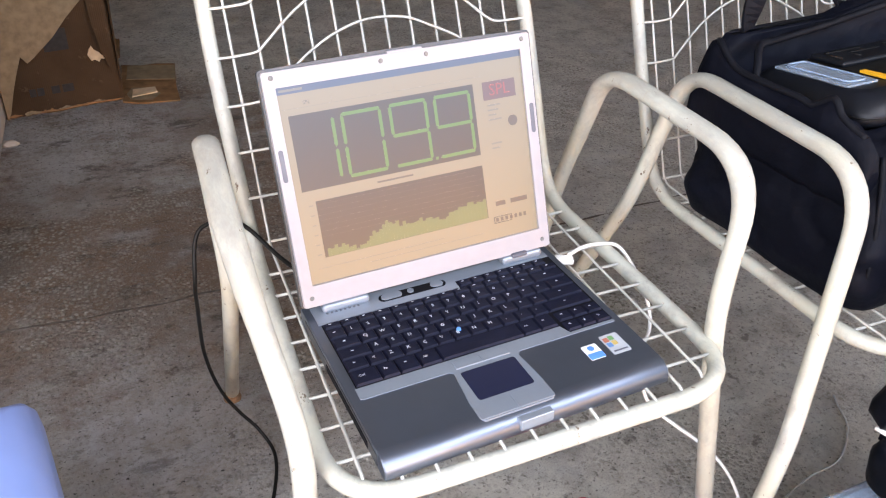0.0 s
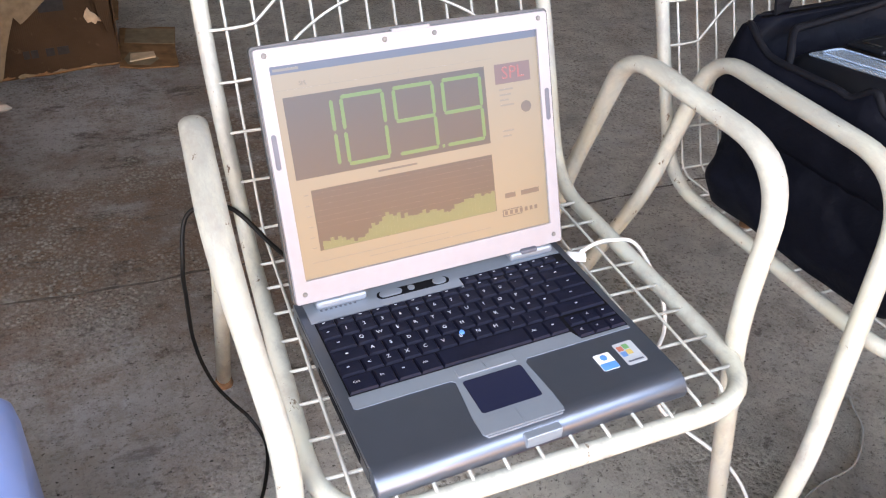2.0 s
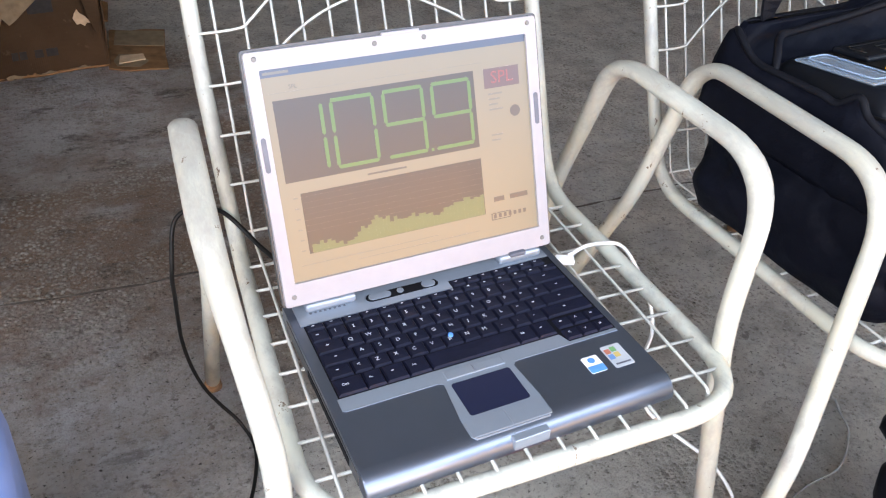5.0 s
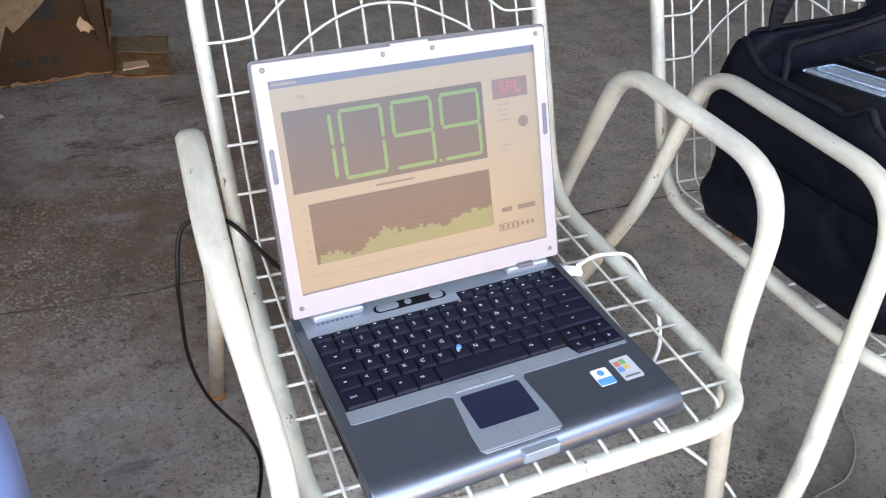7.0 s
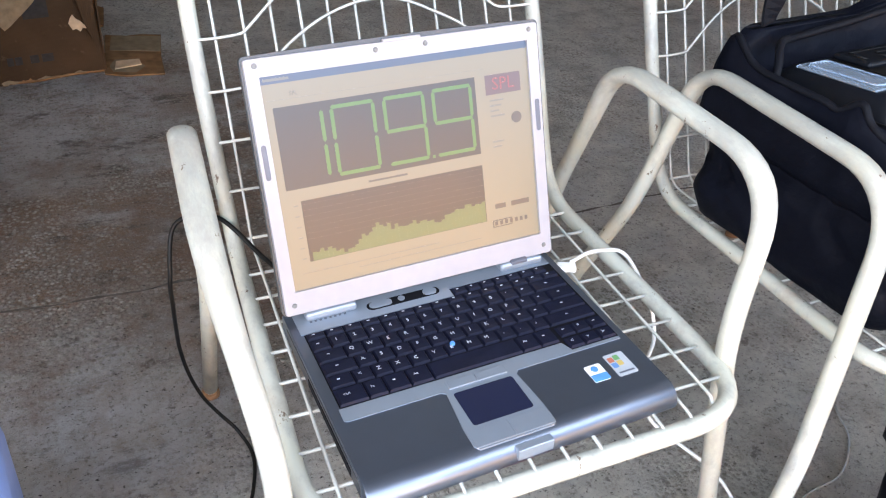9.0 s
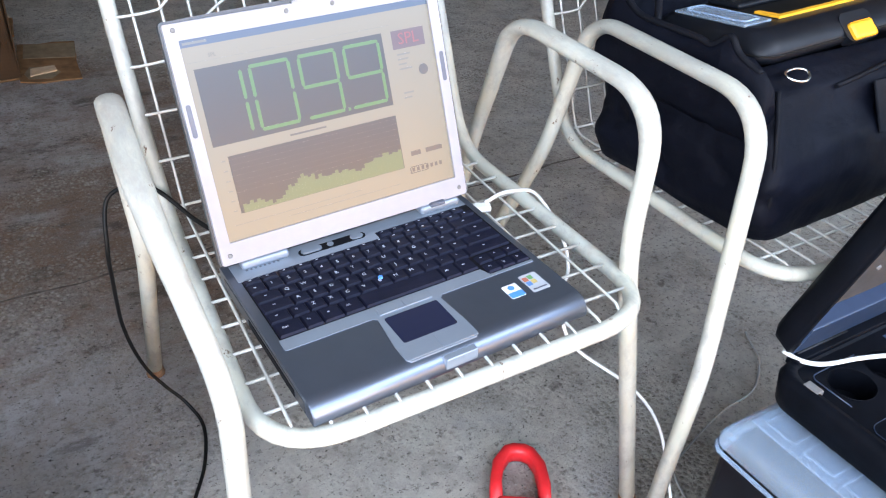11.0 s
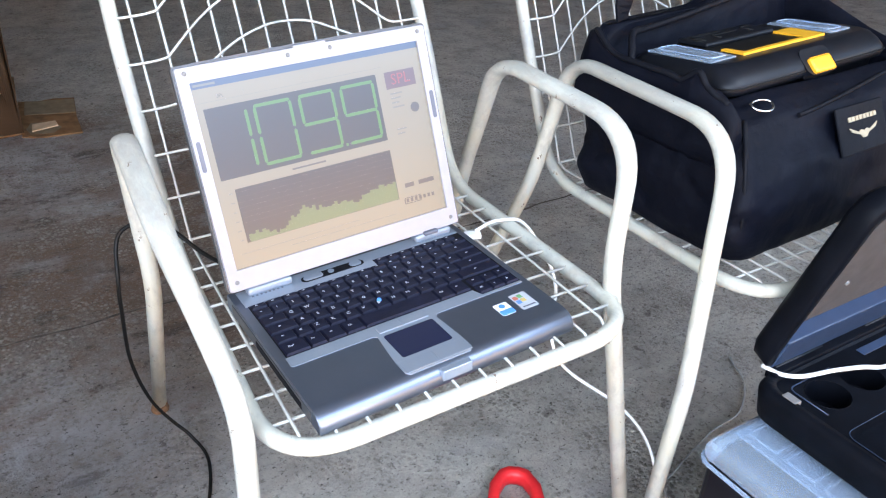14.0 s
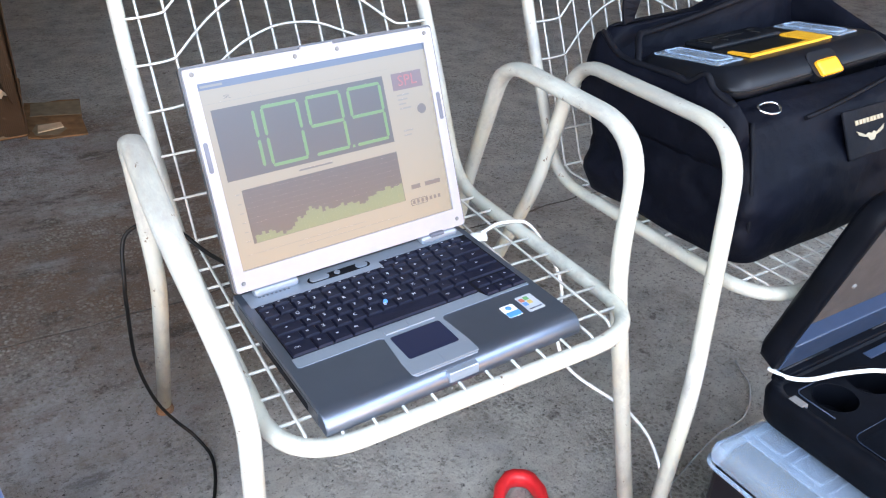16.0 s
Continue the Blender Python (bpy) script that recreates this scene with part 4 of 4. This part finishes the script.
LEVELS = (
    (0.000, -0.225, 0.235, -0.135, 0.140, 0.03, 0.01), (0.006, -0.240, 0.245, -0.152, 0.152, 0.035, 0.02), (0.035, -0.250, 0.252, -0.162, 0.158, 0.035, 0.05), (0.070, -0.250, 0.255, -0.158, 0.160, 0.03, 0.07),
    (0.105, -0.246, 0.253, -0.146, 0.162, 0.028, 0.075), (0.140, -0.240, 0.248, -0.130, 0.164, 0.025, 0.065), (0.165, -0.234, 0.244, -0.116, 0.166, 0.022, 0.05), (0.180, -0.224, 0.240, -0.104, 0.168, 0.02, 0.025), (0.192, -0.214, 0.237, -0.080, 0.168, 0.02, 0.02), (0.198, -0.206, 0.232, -0.058, 0.166, 0.02, 0.015),
    (0.194, -0.198, 0.225, -0.050, 0.158, 0.02, 0.01), (0.170, -0.196, 0.222, -0.048, 0.156, 0.02, 0.01), (0.120, -0.196, 0.220, -0.046, 0.154, 0.02, 0.0))
rings = []
for lo, hi in zip(LEVELS, LEVELS[1:]):
    for k in range(4):
        rings.append(bag_ring(*[p + (q - p) * k / 4 for p, q in zip(lo, hi)], 1.0))
rings.append(bag_ring(*LEVELS[-1], 1.0))
loft(bm, rings)
bmesh.ops.recalc_face_normals(bm, faces=bm.faces)
part("body", bm, M_CLOTH, bag)
# piping along the front corners and the top
for pts in ([(-0.226, -0.140, 0.02), (-0.238, -0.150, 0.07), (-0.230, -0.130, 0.14), (-0.212, -0.102, 0.187)], [(0.235, -0.145, 0.02), (0.246, -0.148, 0.07), (0.238, -0.128, 0.14), (0.232, -0.099, 0.187)],
            [(-0.105, -0.110, 0.178), (-0.05, -0.107, 0.182), (0.03, -0.098, 0.187), (0.17, -0.078, 0.194), (0.236, -0.070, 0.196)]):
    part("piping", tube_bm(spline(pts, 6), 0.0032, 8), M_STRAP, bag)
# folded-back top flap on the near end and its pocket edge
bm = bmesh.new()
rings = []
for y, top in ((-0.112, 0.178), (-0.106, 0.196), (-0.092, 0.210), (-0.070, 0.219), (-0.052, 0.220), (-0.036, 0.238), (-0.028, 0.234), (-0.012, 0.219), (0.010, 0.222), (0.035, 0.216), (0.060, 0.221), (0.085, 0.217), (0.110, 0.223), (0.135, 0.232), (0.150, 0.246), (0.164, 0.242), (0.170, 0.215)):
    d = 0.008 * noise.noise(Vector((y * 30, top * 20, 2.0)))
    rings.append([(x + d * (0.4 + 3 * (z - 0.12)), y, z) for x, z in ((-0.236, 0.118), (-0.250, 0.135), (-0.249, 0.16), (-0.243, top - 0.012), (-0.238, top - 0.002), (-0.231, top), (-0.226, top - 0.006), (-0.224, top - 0.03), (-0.222, 0.15), (-0.222, 0.125))])
loft(bm, rings)
bmesh.ops.recalc_face_normals(bm, faces=bm.faces)
part("end_flap", bm, M_CLOTH, bag)
bm = bmesh.new()
rings = []
for y, top in ((-0.104, 0.185), (-0.085, 0.204), (-0.060, 0.214), (-0.025, 0.219), (0.015, 0.228), (0.055, 0.240), (0.090, 0.252), (0.120, 0.262), (0.145, 0.268), (0.165, 0.262), (0.178, 0.235)):
    d = 0.010 * noise.noise(Vector((y * 26, top * 20, 7.0)))
    rings.append([(x + d * (0.4 + 3 * (z - 0.12)), y, z) for x, z in ((0.240, 0.118), (0.258, 0.135), (0.259, 0.16), (0.254, top - 0.012), (0.248, top - 0.002), (0.240, top), (0.234, top - 0.006), (0.231, top - 0.03), (0.229, 0.15), (0.229, 0.125))])
loft(bm, rings)
bmesh.ops.recalc_face_normals(bm, faces=bm.faces)
part("end_flap", bm, M_CLOTH, bag)
bm = bmesh.new()
rings = [bag_ring(z, x0, x1, y0, y1, 0.02, 0.06, 6.0) for z, x0, x1, y0, y1 in ((0.160, -0.215, 0.235, 0.150, 0.185), (0.195, -0.222, 0.245, 0.152, 0.188), (0.222, -0.215, 0.250, 0.160, 0.190), (0.236, -0.19, 0.252, 0.164, 0.192), (0.252, -0.02, 0.252, 0.166, 0.192), (0.266, 0.07, 0.245, 0.172, 0.188))]
loft(bm, rings)
bmesh.ops.recalc_face_normals(bm, faces=bm.faces)
part("back_flap", bm, M_CLOTH, bag)
def strap(points, w, t, normal):
    bm = bmesh.new()
    pts = spline(points, 6)
    nrm = Vector(normal).normalized()
    vr = []
    for i, p in enumerate(pts):
        d = (pts[min(i + 1, len(pts) - 1)] - pts[max(i - 1, 0)]).normalized()
        s = d.cross(nrm).normalized() * w / 2
        n2 = s.cross(d).normalized() * t / 2
        vr.append([bm.verts.new(p + a) for a in (s + n2, -s + n2, -s - n2, s - n2)])
    for a, b in zip(vr, vr[1:]):
        for k in range(4):
            bm.faces.new((a[k], a[(k + 1) % 4], b[(k + 1) % 4], b[k]))
    bm.faces.new(vr[0][::-1]); bm.faces.new(vr[-1])
    bmesh.ops.recalc_face_normals(bm, faces=bm.faces)
    return bm
part("strap", strap([(-0.150, 0.182, 0.205), (-0.158, 0.180, 0.265), (-0.145, 0.180, 0.315), (-0.090, 0.184, 0.345), (-0.020, 0.192, 0.300), (0.05, 0.196, 0.250), (0.15, 0.192, 0.252), (0.22, 0.180, 0.225)], 0.030, 0.004, (0, -0.5, 1)), M_STRAP, bag, "black carrying strap")
part("rim_binding", tube_bm(spline([(-0.215, 0.172, 0.236), (-0.236, 0.148, 0.242), (-0.240, 0.110, 0.222), (-0.239, 0.060, 0.220), (-0.238, 0.010, 0.221), (-0.236, -0.012, 0.219), (-0.236, -0.036, 0.236), (-0.236, -0.055, 0.220), (-0.235, -0.090, 0.208)], 6), 0.0042, 8), M_STRAP, bag)
part("handle_fold", tube_bm(spline([(-0.226, 0.085, 0.180), (-0.216, 0.098, 0.222), (-0.190, 0.125, 0.240), (-0.140, 0.146, 0.236), (-0.060, 0.150, 0.244), (0.060, 0.152, 0.262), (0.150, 0.156, 0.272)], 6), 0.0050, 8), M_STRAP, bag)
part("patch_backing", box_bm(-0.0575, 0.0575, -0.034, 0.034, -0.002, 0.002, bevel=0.0015), M_STRAP, bag, "dark badge", pose(0.022, -0.134, 0.146, 63, 0, 0))
emblem = pose(0.022, -0.1362, 0.1471, 63, 0, 0)
for k in range(8):
    part("badge_bar", box_bm(-0.034 + 0.0088 * k, -0.0275 + 0.0088 * k, 0.0115, 0.0180, 0.0, 0.0012), M_GOLD, bag, "", emblem)
bm = bmesh.new()
plate(bm, [(0, -0.006), (0.006, -0.003), (0.012, -0.006), (0.030, 0.004), (0.026, -0.004), (0.018, -0.008), (0.009, -0.011), (0.004, -0.018), (-0.004, -0.018), (-0.009, -0.011), (-0.018, -0.008), (-0.026, -0.004), (-0.030, 0.004), (-0.012, -0.006), (-0.006, -0.003)], 0.0, 0.0012)
part("badge_wings", bm, M_GOLD, bag, "pale winged emblem", emblem @ Matrix.Diagonal((1.15, 0.8, 1.0, 1.0)))
part("ring", tube_bm([(0.019 * math.cos(a), 0.014 * math.sin(a) * (0.55 if math.sin(a) > 0 else 1), 0) for a in [2 * math.pi * k / 20 for k in range(20)]], 0.0019, 8, closed=True), M_STEEL, bag, "steel D-ring", pose(-0.166, -0.090, 0.1975, 22, 0, -4))

# ---------------------------------------------------------------- tool box in the bag
tool = thing("tool_box", "black plastic tool box, yellow handle, clear lids, inside the bag", "tool box", pose(0.681, 0.103, 0.550, -6.5, -1.0, 4))
TB = 0.098
bm = bmesh.new()
rings = []
for z, dx, dy, r in ((0.0, 0.185, 0.070, 0.015), (0.058, 0.192, 0.078, 0.015), (0.060, 0.202, 0.090, 0.026), (0.068, 0.205, 0.094, 0.03), (0.076, 0.203, 0.092, 0.03), (0.086, 0.198, 0.084, 0.028), (TB - 0.003, 0.192, 0.072, 0.024), (TB, 0.186, 0.062, 0.02)):
    rings.append([(x, y, z) for x, y in round_rect(-dx + 0.014, dx + 0.004, -dy - 0.010, dy, r)])
loft(bm, rings)
bmesh.ops.recalc_face_normals(bm, faces=bm.faces)
part("body", bm, M_BLACK, tool)
part("seam", tube_bm([(x * 1.0, y * 1.0, 0.0705) for x, y in round_rect(-0.1915, 0.2095, -0.1045, 0.0945, 0.03)], 0.0010, 6, closed=True), M_RUBBER, tool)
for x0, x1 in ((-0.176, -0.120), (0.112, 0.166)):
    c = part("clear_lid", box_bm(x0, x1, -0.056, 0.056, TB - 0.001, TB + 0.0025, bevel=0.0015, seg=3), M_CLEAR, tool, "clear compartment lid")
    part("rib", tube_bm([(x, y, TB + 0.004) for x, y in round_rect(x0 + 0.010, x1 - 0.010, -0.048, 0.048, 0.008)], 0.0012, 6, closed=True), M_CLEAR, c)
part("handle_recess", box_bm(-0.110, 0.106, -0.058, 0.058, TB - 0.002, TB + 0.001, bevel=0.0008), M_RUBBER, tool)
grip = part("handle", box_bm(-0.108, 0.056, 0.004, 0.058, TB + 0.0005, TB + 0.009, bevel=0.004, seg=3), M_BLACK, tool)
for pts in ([(-0.095, 0.018), (-0.095, 0.046), (-0.02, 0.046)], [(-0.06, 0.016), (-0.06, 0.034), (0.0, 0.034)], [(0.02, 0.018), (0.02, 0.044), (0.045, 0.044)]):
    part("groove", tube_bm(rounded([Vector((x, y, TB + 0.009)) for x, y in pts], [0.004]), 0.0012, 6), M_RUBBER, grip)
part("handle_frame", plate_bm([(-0.108, -0.058), (0.092, -0.058), (0.096, 0.004), (0.052, 0.004), (0.052, -0.050), (-0.096, -0.050), (-0.098, -0.020), (-0.108, -0.020)], TB + 0.0005, TB + 0.004), M_YELLOW, tool, "yellow handle frame")
CATCH = pose(0.012, -0.097, 0.0765, 48, 0, 0)
latch = part("latch_mount", plate_bm(round_rect(-0.036, 0.036, -0.020, 0.022, 0.013), -0.010, 0.0045), M_BLACK, tool, "", CATCH)
part("latch", box_bm(-0.026, 0.026, -0.019, 0.006, 0.0035, 0.0095, bevel=0.005, seg=4), M_YELLOW, latch, "yellow latch")

# ---------------------------------------------------------------- organizer and tool case on the floor
org = thing("organizer_box", "black organizer box with milky clear lid, on the floor", "organizer", pose(0.5170, -0.3370, 0.0, 0, 0, 0))
part("body", box_bm(-0.156, 0.156, -0.142, 0.142, 0.001, 0.204, bevel=0.012, seg=3), M_BLACK, org)
cl = part("lid", box_bm(-0.162, 0.162, -0.149, 0.149, 0.202, 0.237, bevel=0.014, seg=3), M_CLEAR, org, "milky clear lid")
part("rim", tube_bm([(x, y, 0.205) for x, y in round_rect(-0.164, 0.164, -0.151, 0.151, 0.02)], 0.003, 8, closed=True), M_CLEAR, cl)
part("raised_panel", box_bm(-0.118, 0.150, -0.138, 0.136, 0.2345, 0.2385, bevel=0.002), M_CLEAR, cl)
for i in range(4):
    for j in range(4):
        x, y = -0.083 + 0.0555 * i, 0.103 - 0.0570 * j
        part("compartment", frame_bm(x - 0.0215, x + 0.0215, y - 0.0225, y + 0.0225, x - 0.019, x + 0.019, y - 0.020, y + 0.020, 0.2380, 0.2400, 0.004), M_CLEAR, cl)

CASE = pose(0.629, -0.335, 0.2405, 0, 0, 0)
case = thing("tool_case", "open black tool case, foam-lined lid, on an organizer box", "tool case", CASE)
CW, CD = 0.193, 0.150
bm = bmesh.new()
rings = []
for z, g, r in ((0.0, -0.012, 0.03), (0.010, 0.0, 0.035), (0.047, 0.004, 0.035), (0.058, 0.0, 0.035), (0.058, -0.012, 0.028), (0.012, -0.016, 0.028)):
    rings.append([(x, y, z) for x, y in round_rect(-CW - g, CW + g, -CD - g, CD + g, r)])
loft(bm, rings)
bmesh.ops.recalc_face_normals(bm, faces=bm.faces)
part("base", bm, M_CASE, case)
# moulded tray with two cup wells and a long pocket sunk into it
WELLS = [[(cx + 0.031 * math.cos(2 * math.pi * k / 28), 0.086 + 0.029 * math.sin(2 * math.pi * k / 28)) for k in range(28)] for cx in (-0.121, -0.047)]
WELLS.append(round_rect(-0.170, 0.168, -0.122, 0.028, 0.014))
bm = bmesh.new()
for k, loop in enumerate([round_rect(-CW + 0.011, CW - 0.011, -CD + 0.011, CD - 0.011, 0.027)] + WELLS):
    vs = [bm.verts.new((x, y, 0.0515)) for x, y in loop]
    for p, q in zip(vs, vs[1:] + vs[:1]):
        bm.edges.new((p, q))
bmesh.ops.triangle_fill(bm, use_beauty=True, use_dissolve=False, edges=bm.edges[:], normal=(0, 0, 1))
for f in [f for f in bm.faces if f.normal.z < 0]:
    f.normal_flip()
tray = part("tray", bm, M_CASE, case)
for k, loop in enumerate(WELLS):
    bm = bmesh.new()
    depth = 0.016 if k < 2 else 0.032
    loft(bm, [[(x, y, 0.0515) for x, y in loop], [(x * 0.99, y, depth) for x, y in loop], [(x * 0.985, y, depth - 0.001) for x, y in loop]], cap_lo=False)
    bmesh.ops.reverse_faces(bm, faces=[f for f in bm.faces if abs(f.normal.z) < 0.5])
    part("cup_well" if k < 2 else "pocket", bm, M_CASE, tray)
    part("well_lip", tube_bm([(x, y, 0.0520) for x, y in loop], 0.0005, 6, closed=True), M_CASE if k < 2 else M_SHEEN, tray)
part("moulded_rib", tube_bm(rounded([Vector((-0.158, 0.060, 0.052)), Vector((-0.158, 0.120, 0.052)), Vector((-0.070, 0.121, 0.052))], [0.012]), 0.0009, 6), M_SHEEN, case)
part("latch_slot", box_bm(0.0, 0.13, 0.114, 0.128, 0.0515, 0.0535, bevel=0.001), M_SHEEN, case)
part("catch", box_bm(-0.186, -0.172, 0.090, 0.112, 0.042, 0.0590, bevel=0.002), M_STUD, case, "grey catch")
LIDM = Matrix.Translation((0.013, CD + 0.004, 0.0600)) @ pose(0, 0, 0, 106.5)
bm = bmesh.new()
rings = []
for z, g, r in ((-0.034, -0.010, 0.03), (-0.027, -0.002, 0.035), (-0.004, 0.0, 0.035), (0.0, -0.003, 0.035), (0.0, -0.016, 0.026), (-0.022, -0.026, 0.022)):
    rings.append([(x, y + CD, z) for x, y in round_rect(-CW - g, CW + g, -CD - g, CD + g, r)])
loft(bm, rings)
bmesh.ops.recalc_face_normals(bm, faces=bm.faces)
cl = part("lid", bm, M_CASE, case, "raised black lid", LIDM)
part("foam_lining", box_bm(-CW + 0.029, CW - 0.029, 0.055, 2 * CD - 0.029, -0.026, -0.019, bevel=0.002), M_GREYCASE, cl, "grey foam lining")
# sized to the band of reflected sky that its colour stands in for
part("inner_ledge", box_bm(-CW + 0.022, CW - 0.022, 0.004, 0.056, -0.024, 0.0015, bevel=0.002), M_SHEEN, cl, "glossy ledge with the sky's blue in its colour")
# added black strip that blocks light and keeps the hinge gap dark
part("gap_cover", box_bm(-CW + 0.030, CW - 0.030, CD - 0.012, CD + 0.006, 0.050, 0.0635, bevel=0.002), M_CASE, case)
for x, y in ((-0.150, 0.250), (-0.078, 0.118), (0.150, 0.250)):
    part("rivet", disc_bm(x, y, -0.020, -0.0165, 0.0042, 12, 0.001), M_STUD, cl, "bright worn rivet")
for x in (-0.10, 0.10):
    part("hinge", tube_bm([(x - 0.05, CD + 0.002, 0.060), (x + 0.05, CD + 0.002, 0.060)], 0.005, 8), M_BLACK, case)
cable("white_cable", "white cable lying across the open tool case",
      [(0.467, -0.172, 0.303), (0.473, -0.197, 0.303), (0.496, -0.215, 0.303), (0.545, -0.228, 0.303), (0.587, -0.243, 0.303), (0.614, -0.257, 0.303), (0.674, -0.267, 0.304), (0.774, -0.287, 0.302), (0.87, -0.3, 0.24), (0.93, -0.36, 0.04), (0.96, -0.47, 0.005)], 0.0031, M_WHITE)
